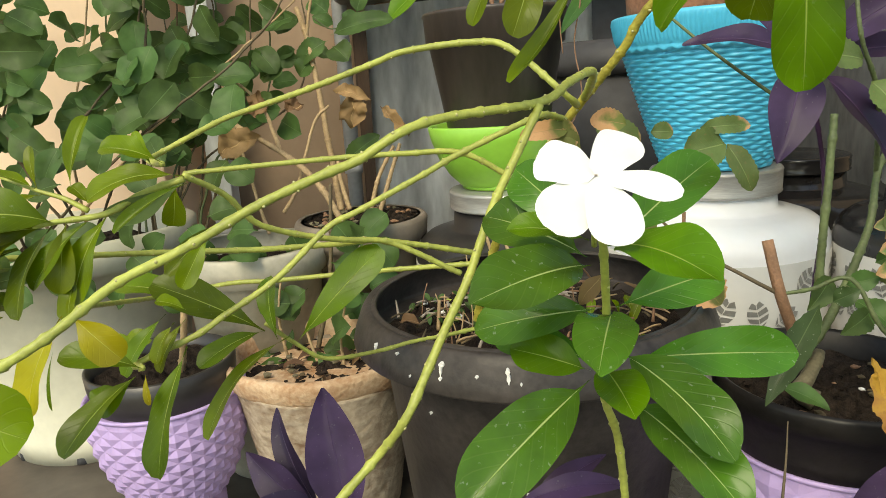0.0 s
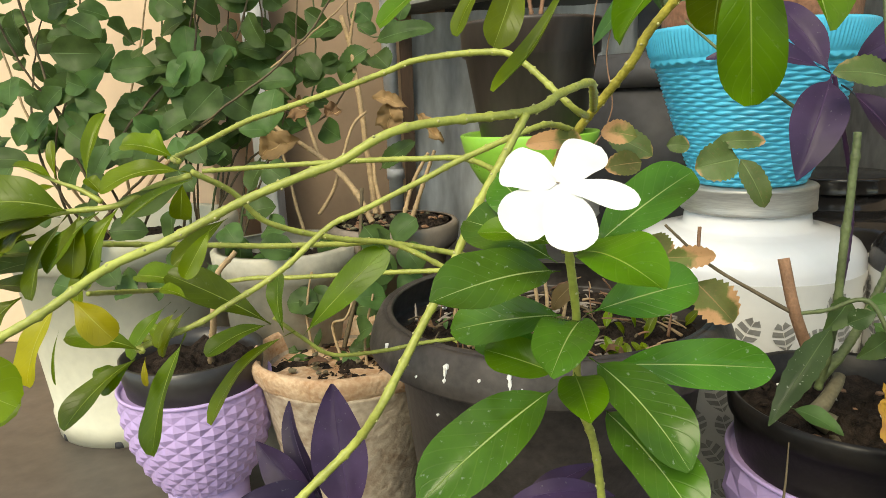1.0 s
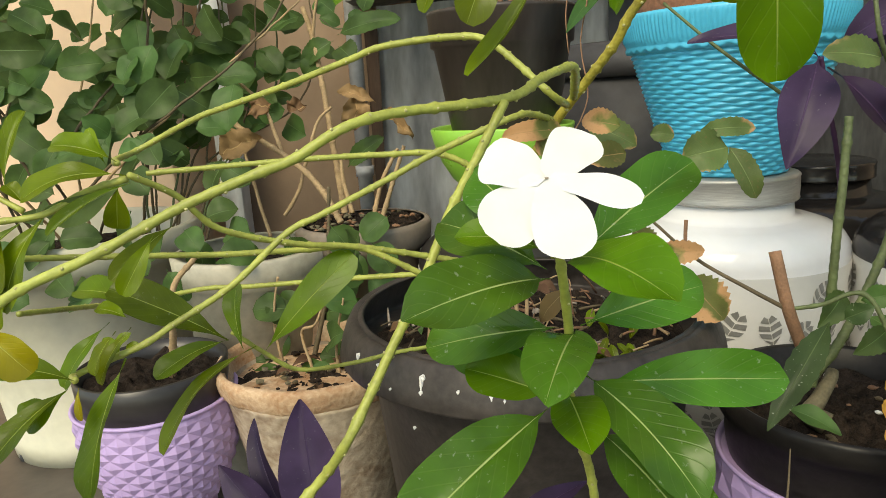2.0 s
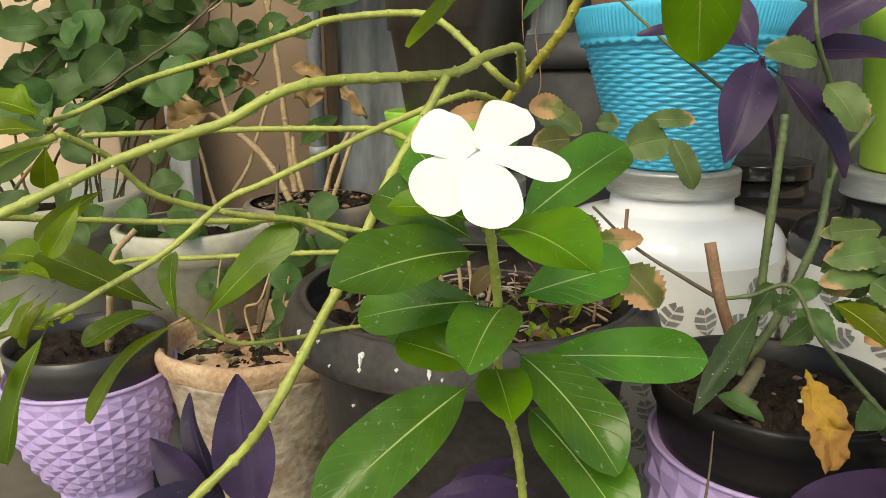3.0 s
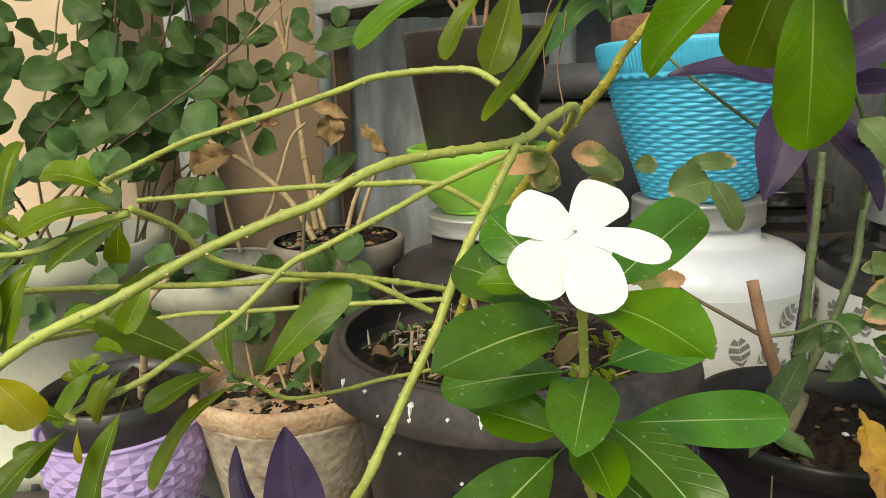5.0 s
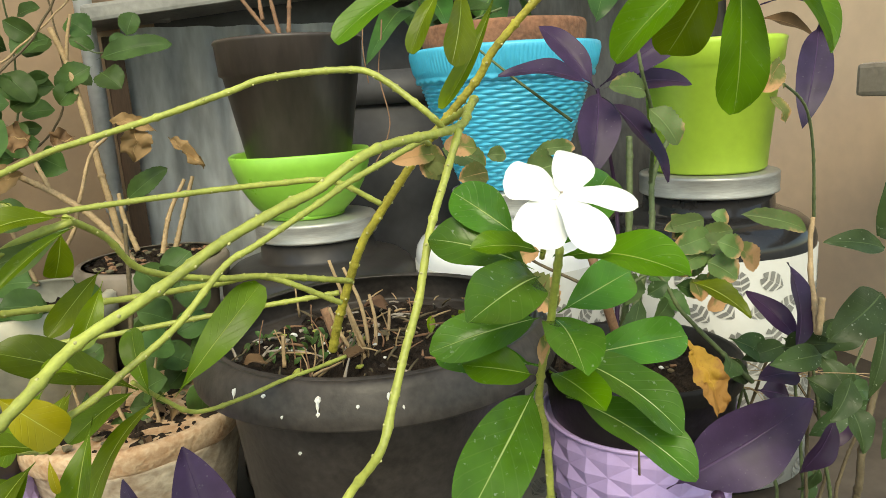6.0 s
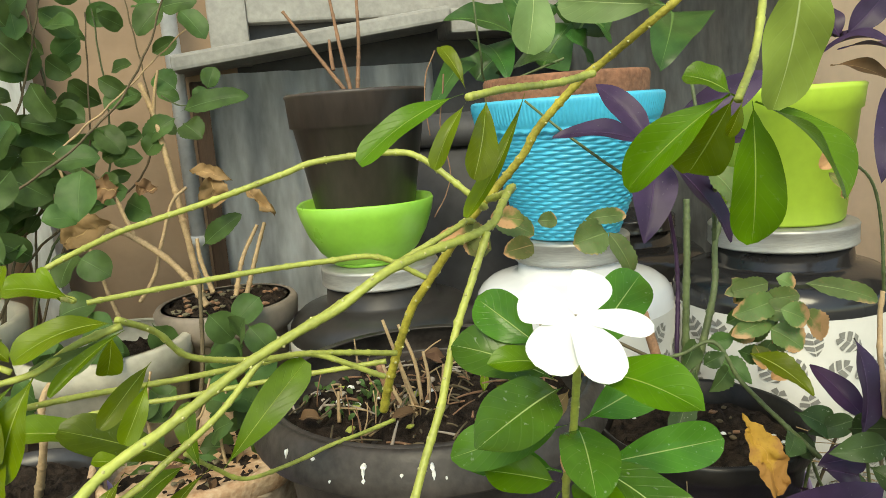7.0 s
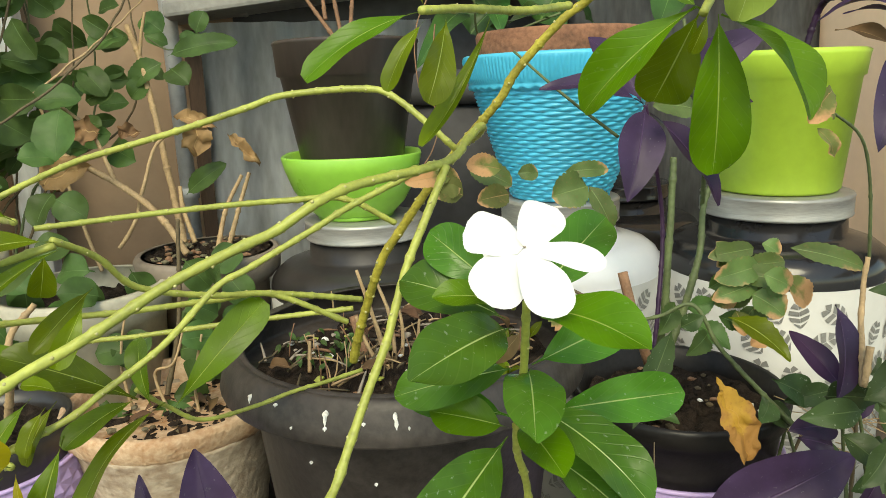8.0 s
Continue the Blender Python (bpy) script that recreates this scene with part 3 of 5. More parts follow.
part("foot", lathe([(0.040, 0), (0.046, 0), (0.047, 0.006), (0.040, 0.006)], 48, (BJ[0] - 0.010, BJ[1] + 0.003, 0.336)), BOWL, bowl)
DP = (BJ[0] - 0.008, BJ[1] + 0.025, 0.372)
dark = pot("black_nursery_pot", "black plastic nursery pot standing in the green bowl", DP, [(0.056, 0), (0.058, 0.004), (0.080, 0.130), (0.084, 0.132), (0.086, 0.166), (0.0875, 0.168), (0.086, 0.171)], NURSERY, soil=(0.155, 0.080))
lime = pot("lime_pot", "lime green plastic pot standing on the glossy black jar", (GJ[0], GJ[1], 0.364), [(0.061, 0), (0.064, 0.003), (0.074, 0.118), (0.0770, 0.120), (0.079, 0.140), (0.080, 0.144), (0.077, 0.146)], LIME, soil=(0.13, 0.076))

big = pot("black_pot", "large black plastic pot with a broad lip and paint drips", (0.156, 0.657, 0), [(0.100, 0), (0.104, 0.006), (0.1285, 0.250), (0.131, 0.2535), (0.149, 0.2560), (0.1524, 0.2572), (0.1530, 0.2590), (0.1505, 0.2690), (0.1460, 0.2805), (0.1425, 0.2865), (0.1395, 0.2880), (0.1375, 0.2865)], BLACK_DULL, soil=(0.255, 0.127))


def drip(parent, a, z, w, h, r):
    """A dried paint splash with a run below it."""
    bm = bmesh.new()
    c = (0.156, 0.657)
    pts = []
    for i in range(14):
        t = 2 * math.pi * i / 14
        u = w * math.cos(t) * (1 if math.sin(t) > -0.3 else 0.45)
        v = h * math.sin(t)
        pts.append((u, v))
    vs = [bm.verts.new((c[0] + (r + 0.0015) * math.cos(a + u / r), c[1] + (r + 0.0015) * math.sin(a + u / r), z + v)) for u, v in pts]
    fc = bm.faces.new(vs)
    ext = bmesh.ops.extrude_face_region(bm, geom=[fc])
    for v in ext["geom"]:
        if isinstance(v, bmesh.types.BMVert):
            v.co += Vector((math.cos(a), math.sin(a), 0)) * -0.003
    bmesh.ops.recalc_face_normals(bm, faces=bm.faces)
    part("paint_drip", bm, SPLASH, parent, "dried white paint drip", False)


DRIPS = [(-2.08, 0.2775, 0.0020, 0.0028), (-2.08, 0.2735, 0.0009, 0.0050), (-2.078, 0.2690, 0.0013, 0.0015), (-1.76, 0.2775, 0.0015, 0.0030), (-1.755, 0.2730, 0.0013, 0.0040), (-1.90, 0.2735, 0.0012, 0.0012),
         (-2.55, 0.2745, 0.0011, 0.0036), (-2.36, 0.2775, 0.0016, 0.0012), (-1.70, 0.2705, 0.0008, 0.0012), (-2.25, 0.2660, 0.0008, 0.0010)]
for a, z, w, h in DRIPS:
    drip(big, a, z, w, h, 0.1530 - max(0.0, z - 0.259) * 0.325)
for a, z, h in ((-1.90, 0.215, 0.0012), (-2.02, 0.185, 0.008), (-1.70, 0.17, 0.0012), (-2.3, 0.225, 0.0012)):
    drip(big, a, z, 0.0013, h, 0.104 + 0.024 * (z - 0.006) / 0.242)

TP = (-0.061, 0.792, 0)


def finer(profile, step=0.004):
    """The same profile with rings every few millimetres."""
    out = [profile[0]]
    for (r0, z0), (r1, z1) in zip(profile[:-1], profile[1:]):
        k = max(1, int(math.hypot(r1 - r0, z1 - z0) / step))
        out += [(r0 + (r1 - r0) * i / k, z0 + (z1 - z0) * i / k) for i in range(1, k + 1)]
    return out


def crust(a, z):
    """Flaking lime: broad unevenness and ragged ledges that run round the pot."""
    c = Vector((math.cos(a) * 3, math.sin(a) * 3, 0))
    ledge = noise.noise(c * 1.6 + Vector((0, 0, z * 75)))
    return 1 + 0.006 * math.sin(a * 3 + z * 40) + 0.012 * max(-0.2, ledge) + 0.007 * noise.noise(c * 6 + Vector((0, 0, z * 190)))


terra = thing("terracotta_pot", "old terracotta pot crusted with pale lime", "flower pot", "flower pots", TP)
part("body", lathe([(0.002, 0), *finer([(0.066, 0), (0.070, 0.006), (0.077, 0.05), (0.086, 0.10), (0.095, 0.145), (0.099, 0.163), (0.101, 0.172)]), (0.092, 0.172), (0.07, 0.08), (0.002, 0.08)], 220, TP, (0, 0), crust), TERRA, terra)
part("rim", lathe([(0.099, 0.168), (0.1025, 0.172), (0.104, 0.178), (0.106, 0.187), (0.105, 0.193), (0.100, 0.1955), (0.096, 0.190), (0.090, 0.158), (0.080, 0.120)], 120, TP, (0, 0), lambda a, z: 1 + 0.009 * math.sin(a * 2 + 1) + 0.006 * math.sin(a * 7) + 0.014 * noise.noise(Vector((a * 6, z * 60, 3))) + 0.005 * noise.noise(Vector((a * 22, z * 160, 1)))), TERRA_RIM, terra, "bare orange clay rim")
earth(terra, TP, 0.090, 0.166)

LP = (-0.220, 0.745, 0)


def diamond_pot(at, r0, r1, h, label, around=25, rows=8, low=0.33, name="diamond_pot", material=LILAC):
    """A pot whose wall is faceted into rows of raised diamonds."""
    ob = thing(name, label, "flower pot", "flower pots", at)
    bm = bmesh.new()
    n_, z0 = around, h * low
    grid = []
    for k in range(rows * 2 + 1):
        s = k / (rows * 2)
        z = z0 + (h - z0) * s
        r = r0 + (r1 - r0) * math.sin(0.5 * math.pi * min(1.0, 0.04 + s * 1.12)) ** 0.72
        lift = 0.052 * r0 * min(1.0, (1.0 - s) * 4.0 + 0.12)
        ring = []
        for i in range(2 * n_):
            a = math.pi * i / n_
            q = r + (lift if (i + k) % 2 == 0 else -0.0004)
            ring.append(bm.verts.new((at[0] + q * math.cos(a), at[1] + q * math.sin(a), at[2] + z)))
        grid.append(ring)
    m2 = 2 * n_
    for k in range(rows * 2):
        for i in range(m2):
            j = (i + 1) % m2
            quad = (grid[k][i], grid[k][j], grid[k + 1][j], grid[k + 1][i])
            if (i + k) % 2:
                bm.faces.new((quad[0], quad[1], quad[2])), bm.faces.new((quad[0], quad[2], quad[3]))
            else:
                bm.faces.new((quad[0], quad[1], quad[3])), bm.faces.new((quad[1], quad[2], quad[3]))
    bm.faces.new(grid[0][::-1])
    part("faceted_wall", bm, material, ob, "wall of raised diamond facets", False)
    part("foot", lathe([(0.002, 0), (r0 - 0.002, 0), (r0, 0.004), (r0 + 0.001, z0 + 0.004), (r0 - 0.006, z0 + 0.004)], 64, at), material, ob, "plain round foot")
    part("rim", lathe([(r1 - 0.003, h - 0.003), (r1 + 0.0012, h - 0.002), (r1 + 0.0018, h), (r1 + 0.0010, h + 0.0016), (r1 - 0.0012, h + 0.0016), (r1 - 0.003, h - 0.002), (r1 - 0.010, h * 0.6), (0.002, h * 0.6)], 72, at), material, ob)
    return ob


lilac = diamond_pot(LP, 0.043, 0.079, 0.172, "lilac plastic pot with diamond-faceted wall", 20, 7)
part("liner", lathe([(0.060, 0.12), (0.070, 0.17), (0.073, 0.188), (0.074, 0.205), (0.071, 0.206), (0.068, 0.188), (0.066, 0.12)], 56, LP), BLACK, lilac, "black inner liner pot")
earth(lilac, LP, 0.067, 0.190)

RP = (0.390, 0.612, 0)
lilac2 = diamond_pot(RP, 0.056, 0.089, 0.172, "lilac plastic pot holding a black nursery pot", 14, 5, 0.2)
part("liner", lathe([(0.070, 0.12), (0.0835, 0.18), (0.086, 0.205), (0.090, 0.207), (0.092, 0.222), (0.090, 0.226), (0.086, 0.224), (0.082, 0.19), (0.078, 0.12)], 56, RP), BLACK_WORN, lilac2, "worn black inner pot")
earth(lilac2, RP, 0.080, 0.205)

CP = (-0.452, 1.015, 0)
cream = thing("cream_planter", "large cream plastic planter with cut-out feet", "flower pot", "flower pots", CP)
bm = lathe([(0.002, 0.012), (0.118, 0.012), (0.120, 0), (0.124, 0), (0.128, 0.032), (0.125, 0.035), (0.148, 0.255), (0.161, 0.258), (0.164, 0.297), (0.159, 0.300), (0.149, 0.297), (0.136, 0.16), (0.002, 0.16)], 64, CP)
part("body", bm, BEIGE, cream)
for k in range(8):
    a = 2 * math.pi * k / 8 + 0.2
    part("foot_notch", lathe([(0.011, -0.002), (0.011, 0.008), (0.007, 0.014), (0.002, 0.016)], 14, (CP[0] + 0.1150 * math.cos(a), CP[1] + 0.1150 * math.sin(a), 0.001)), DARK, cream, "dark drain notch at the foot")
earth(cream, CP, 0.142, 0.262)

pot("taupe_pot", "taupe plastic pot with bare dry stalks", (-0.038, 0.973, 0), [(0.055, 0), (0.058, 0.004), (0.070, 0.262), (0.076, 0.265), (0.085, 0.275), (0.087, 0.295), (0.084, 0.300), (0.080, 0.300)], GREYPOT, soil=(0.293, 0.079))
pot("cream_pot", "dusty cream plastic pot behind the terracotta pot", (-0.165, 0.905, 0), [(0.062, 0), (0.065, 0.004), (0.082, 0.250), (0.089, 0.253), (0.092, 0.283), (0.088, 0.286)], CREAM_DIRTY, soil=(0.262, 0.080))
jar("black_jar", "glossy black plastic jar standing behind the others", (0.530, 1.020, 0), BLACK_GLOSS, 0.070, 0.115, 0.345, -2.0, 4, 0.075, 0.020, BLACK_GLOSS, "black screw lid")


# ---- the periwinkle ----
vinca = thing("periwinkle", "leggy periwinkle with long arching stems in the black pot", "plant", at=(0.11, 0.62, 0.24))
NK = 0.0145
stem(vinca, [*[(0.1094, 0.6124, 0.2789), (0.1159, 0.6022, 0.3091), (0.1317, 0.5817, 0.3635), (0.1437, 0.5706, 0.3863), (0.1679, 0.5493, 0.4268), (0.1802, 0.5390, 0.4447), (0.2041, 0.5198, 0.4765), (0.2128, 0.5121, 0.4935), (0.2351, 0.4963, 0.5206), (0.2479, 0.4883, 0.5309)], (0.261, 0.458, 0.548), (0.277, 0.447, 0.562), (0.302, 0.436, 0.586)], 0.0035, 0.0021, NK, STEM_OLD, "main_stem", "old olive-brown main stem")
stem(vinca, [(0.1800, 0.5380, 0.4455), *[(0.1680, 0.4946, 0.4526), (0.1382, 0.5092, 0.4808), (0.1180, 0.5156, 0.4865), (0.0750, 0.5256, 0.4843), (0.0539, 0.5292, 0.4782), (0.0115, 0.5366, 0.4659), (-0.0316, 0.5445, 0.4549), (-0.0531, 0.5483, 0.4488), (-0.0949, 0.5544, 0.4316)], (-0.090, 0.520, 0.4290), (-0.070, 0.480, 0.4305), (-0.049, 0.446, 0.4325)], 0.0021, 0.0017, NK, STEM, "stem")
stem(vinca, [(0.1830, 0.5300, 0.4500), (0.1800, 0.4950, 0.4560), (0.1770, 0.4640, 0.4620), (0.1750, 0.4520, 0.4655), (0.1700, 0.4430, 0.4650), (0.1580, 0.4190, 0.4610), (0.1425, 0.3950, 0.4540), *[(0.0958, 0.3545, 0.4509), (0.0709, 0.3450, 0.4392), (0.0586, 0.3406, 0.4352), (0.0364, 0.3314, 0.4269), (0.0175, 0.3212, 0.4175), (0.0088, 0.3161, 0.4135), (-0.0072, 0.3059, 0.4069)], (-0.023, 0.290, 0.395), (-0.046, 0.279, 0.383), (-0.070, 0.268, 0.370)], 0.0022, 0.0016, 0.0135, STEM, "stem")
stem(vinca, [*[(0.1423, 0.3915, 0.4531), (0.1312, 0.3823, 0.4336), (0.1205, 0.3733, 0.4149), (0.1124, 0.3638, 0.3964), (0.1085, 0.3590, 0.3875), (0.0991, 0.3503, 0.3711), (0.0906, 0.3415, 0.3553), (0.0822, 0.3329, 0.3406)], (0.069, 0.338, 0.322), (0.050, 0.325, 0.306), (0.039, 0.317, 0.294)], 0.0018, 0.0018, 0.0125, STEM, "stem")
stem(vinca, [(0.1693, 0.5179, 0.4382), (0.158, 0.4950, 0.4428), *[(0.1452, 0.4716, 0.4426), (0.1052, 0.4599, 0.4272), (0.0871, 0.4535, 0.4186), (0.0529, 0.4406, 0.4033), (0.0369, 0.4342, 0.3964), (0.0133, 0.4179, 0.3758), (-0.0114, 0.4035, 0.3617), (-0.0227, 0.3962, 0.3554), (-0.0454, 0.3830, 0.3482)], (-0.033, 0.362, 0.354)], 0.0018, 0.0015, 0.0125, STEM, "stem")
stem(vinca, [(0.1372, 0.5279, 0.4030), (0.1062, 0.5247, 0.4211), (0.0724, 0.5183, 0.4234), (0.0406, 0.5110, 0.4240), (0.0255, 0.5071, 0.4240), (-0.0031, 0.4990, 0.4237), (-0.0295, 0.4904, 0.4233), (-0.0538, 0.4814, 0.4230)], 0.0019, 0.0015, NK, STEM, "stem")
stem(vinca, [(0.1123, 0.5219, 0.3568), (0.0815, 0.5056, 0.3672), (0.0538, 0.4884, 0.3763), (0.0295, 0.4699, 0.3828), (0.0007, 0.4419, 0.3979), (-0.0098, 0.4238, 0.4177), (-0.0207, 0.4042, 0.4307)], 0.0019, 0.0015, NK, STEM, "stem")
stem(vinca, [*[(0.1083, 0.5486, 0.3428), (0.0542, 0.5518, 0.3405), (0.0191, 0.5536, 0.3387), (-0.0323, 0.5560, 0.3356), (-0.0656, 0.5577, 0.3346), (-0.1137, 0.5584, 0.3273)], (-0.102, 0.427, 0.362)], 0.0018, 0.0015, NK, STEM, "stem")
stem(vinca, [*[(0.1016, 0.5036, 0.3490), (0.0595, 0.4926, 0.3739), (0.0311, 0.4820, 0.3766), (-0.0070, 0.4649, 0.3797), (-0.0293, 0.4531, 0.3829), (-0.0579, 0.4346, 0.3879)], (-0.095, 0.389, 0.399), (-0.130, 0.375, 0.402)], 0.0018, 0.0014, NK, STEM, "stem")
stem(vinca, [*[(0.1131, 0.5759, 0.2864), (0.0868, 0.5610, 0.2869), (0.0625, 0.5460, 0.2887), (0.0407, 0.5302, 0.2893), (0.0113, 0.5070, 0.2951), (-0.0043, 0.4938, 0.3118), (-0.0170, 0.4804, 0.3303)]], 0.0016, 0.0013, 0.03, STEM, "stem")
stem(vinca, [(0.2117, 0.4254, 0.5213), (0.1822, 0.4026, 0.5169), (0.1492, 0.3741, 0.5150), (0.1264, 0.3502, 0.5121)], 0.0019, 0.0015, 0.02, STEM, "side_stem")
TOWARD = (0, -0.8, 0.55)
UP = (0, -0.35, 0.93)
# tips of the arching stems
leaf(vinca, (-0.048, 0.444, 0.433), (-0.076, 0.437, 0.443), 0.0168, LEAF_NEW, face=(0, -.5, .8), droop=0.12)
leaf(vinca, (-0.053, 0.443, 0.432), (-0.061, 0.446, 0.450), 0.0056, LEAF_NEW, face=TOWARD)
leaf(vinca, (-0.017, 0.396, 0.431), (-0.054, 0.380, 0.425), 0.0144, LEAF_NEW, face=(0, -.6, .8), droop=0.16)
leaf(vinca, (-0.017, 0.396, 0.429), (-0.053, 0.393, 0.415), 0.0128, LEAF_PALE, face=(0, -.8, -.4), droop=0.1)
leaf(vinca, (-0.016, 0.396, 0.428), (-0.041, 0.373, 0.411), 0.0056, LEAF_OLIVE, face=TOWARD, fold=0.9)
leaf(vinca, (-0.021, 0.395, 0.428), (-0.027, 0.400, 0.408), 0.0104, LEAF_NEW, face=(.4, -.8, .3))
stem(vinca, [(-0.017, 0.396, 0.430), (-0.035, 0.392, 0.425), (-0.049, 0.384, 0.418), (-0.067, 0.376, 0.417), (-0.074, 0.370, 0.416)], 0.0017, 0.0011, 0.02, STEM, "stem")
leaf(vinca, (-0.066, 0.376, 0.416), (-0.100, 0.358, 0.423), 0.0240, LEAF_OLIVE, face=(0, -.8, .6), droop=0.18)
leaf(vinca, (-0.068, 0.376, 0.416), (-0.079, 0.356, 0.380), 0.0136, LEAF_OLIVE, face=(-.4, -.8, .3), droop=0.1)
leaf(vinca, (-0.063, 0.377, 0.417), (-0.064, 0.365, 0.388), 0.0120, LEAF_NEW, face=(.3, -.9, .3))
leaf(vinca, (-0.049, 0.384, 0.417), (-0.062, 0.369, 0.381), 0.0176, LEAF_NEW, face=(-.2, -.9, .3), droop=0.1)
leaf(vinca, (-0.074, 0.370, 0.415), (-0.093, 0.359, 0.404), 0.0232, LEAF_NEW, face=(0, -.7, .7), droop=0.15)
part("stem", tube([(-0.056, 0.383, 0.420), (-0.066, 0.383, 0.426), (-0.077, 0.383, 0.430), (-0.099, 0.387, 0.438)], 0.0014, 0.0006, 6, 5), STEM, vinca)
leaf(vinca, (-0.063, 0.384, 0.429), (-0.057, 0.397, 0.460), 0.0080, LEAF_NEW, face=TOWARD, fold=0.7)
leaf(vinca, (-0.077, 0.383, 0.431), (-0.079, 0.387, 0.449), 0.0048, LEAF_NEW, face=TOWARD)
leaf(vinca, (-0.077, 0.383, 0.430), (-0.093, 0.377, 0.439), 0.0072, LEAF_NEW, face=UP)
leaf(vinca, (-0.075, 0.383, 0.428), (-0.085, 0.375, 0.424), 0.0072, LEAF_NEW, face=UP)
leaf(vinca, (-0.056, 0.384, 0.423), (-0.063, 0.385, 0.431), 0.0072, LEAF_NEW, face=UP)
leaf(vinca, (-0.125, 0.367, 0.387), (-0.090, 0.374, 0.398), 0.0192, LEAF_OLIVE, face=UP, droop=0.12)
leaf(vinca, (-0.117, 0.368, 0.385), (-0.084, 0.384, 0.392), 0.0120, LEAF_PALE, face=(0, -.6, .6))
leaf(vinca, (-0.102, 0.378, 0.375), (-0.118, 0.367, 0.357), 0.0160, LEAF_NEW, face=(0, -.7, .6))
leaf(vinca, (-0.122, 0.376, 0.378), (-0.092, 0.375, 0.380), 0.0120, LEAF_OLIVE, face=UP)
leaf(vinca, (-0.035, 0.319, 0.393), (-0.045, 0.305, 0.362), 0.0135, LEAF_YEL, face=(-.3, -.9, .3))
leaf(vinca, (-0.032, 0.319, 0.393), (-0.016, 0.318, 0.376), 0.0130, LEAF_YEL, face=(.2, -.9, .4), droop=0.05)
leaf(vinca, (-0.064, 0.281, 0.381), (-0.027, 0.278, 0.367), 0.0256, LEAF_NEW, face=(0, -.8, .6), droop=0.1)
leaf(vinca, (-0.076, 0.312, 0.352), (-0.048, 0.304, 0.355), 0.022, LEAF_NEW, face=(0, -.8, .6), droop=0.1)
leaf(vinca, (-0.070, 0.372, 0.415), (-0.102, 0.357, 0.411), 0.0240, LEAF_NEW, face=(0, -.75, .6), droop=0.12)
leaf(vinca, (-0.080, 0.367, 0.408), (-0.107, 0.349, 0.390), 0.0208, LEAF_OLIVE, face=(0, -.7, .6), droop=0.12)
leaf(vinca, (-0.055, 0.378, 0.416), (-0.074, 0.362, 0.391), 0.0128, LEAF_OLIVE, face=(-.3, -.8, .4), droop=0.08)
leaf(vinca, (-0.059, 0.372, 0.394), (-0.062, 0.363, 0.376), 0.0096, LEAF_NEW, face=(-.2, -.9, .2))
leaf(vinca, (-0.095, 0.372, 0.393), (-0.110, 0.361, 0.399), 0.0128, LEAF_PALE, face=(0, -.8, .4))
leaf(vinca, (-0.010, 0.397, 0.405), (-0.021, 0.385, 0.382), 0.0096, LEAF_NEW, face=(.3, -.9, .2), droop=0.06)
leaf(vinca, (-0.026, 0.396, 0.364), (-0.038, 0.385, 0.342), 0.0080, LEAF_NEW, face=(-.4, -.8, .2))
leaf(vinca, (-0.035, 0.395, 0.367), (-0.053, 0.382, 0.342), 0.0096, LEAF_OLIVE, face=(-.3, -.8, .3))
leaf(vinca, (-0.057, 0.342, 0.371), (-0.059, 0.337, 0.348), 0.0016, LEAF_OLIVE, face=TOWARD)
# the low stem's leaf cluster
leaf(vinca, (-0.033, 0.362, 0.354), (-0.061, 0.350, 0.365), 0.0128, LEAF_OLIVE, face=(0, -.6, .8), droop=0.12)
leaf(vinca, (-0.036, 0.361, 0.351), (-0.056, 0.333, 0.329), 0.0144, LEAF_OLIVE, face=(-.3, -.8, .5), droop=0.08)
leaf(vinca, (-0.018, 0.375, 0.358), (-0.029, 0.352, 0.307), 0.0168, LEAF_OLIVE, face=(-.5, -.85, .2), droop=0.06)
leaf(vinca, (-0.032, 0.362, 0.351), (-0.030, 0.357, 0.339), 0.0032, LEAF_YEL, face=TOWARD)
leaf(vinca, (-0.037, 0.361, 0.350), (-0.049, 0.351, 0.338), 0.0096, LEAF_NEW, face=(0, -.9, .4))
leaf(vinca, (-0.027, 0.386, 0.366), (-0.034, 0.376, 0.350), 0.0088, LEAF_NEW, face=(-.5, -.8, .2))
leaf(vinca, (-0.022, 0.388, 0.371), (-0.035, 0.387, 0.376), 0.0080, LEAF_NEW, face=UP)
leaf(vinca, (-0.042, 0.359, 0.347), (-0.052, 0.352, 0.343), 0.0096, LEAF_OLIVE, face=UP)
# leaves of the curving twig
leaf(vinca, (-0.012, 0.463, 0.332), (-0.069, 0.453, 0.366), 0.0216, LEAF_OLIVE, face=(.2, -.7, .7), droop=0.06)
leaf(vinca, (-0.008, 0.472, 0.323), (-0.014, 0.489, 0.357), 0.0136, LEAF_OLIVE, face=(-.3, -.9, .1))
leaf(vinca, (-0.013, 0.463, 0.332), (-0.042, 0.436, 0.322), 0.0136, LEAF_OLIVE, face=(0, -.6, .8), droop=0.1)
leaf(vinca, (-0.001, 0.473, 0.324), (-0.040, 0.428, 0.283), 0.0136, LEAF_NEW, face=(-.6, -.7, .3), droop=0.14)
leaf(vinca, (0.003, 0.473, 0.320), (0.055, 0.491, 0.371), 0.0208, LEAF_OLIVE, face=(-.1, -.9, .35), droop=0.06, fold=0.1)
leaf(vinca, (-0.052, 0.464, 0.350), (-0.096, 0.466, 0.362), 0.020, LEAF_OLIVE, face=UP)
leaf(vinca, (-0.014, 0.424, 0.404), (-0.033, 0.398, 0.385), 0.010, LEAF_NEW, face=(.3, -.8, .5))
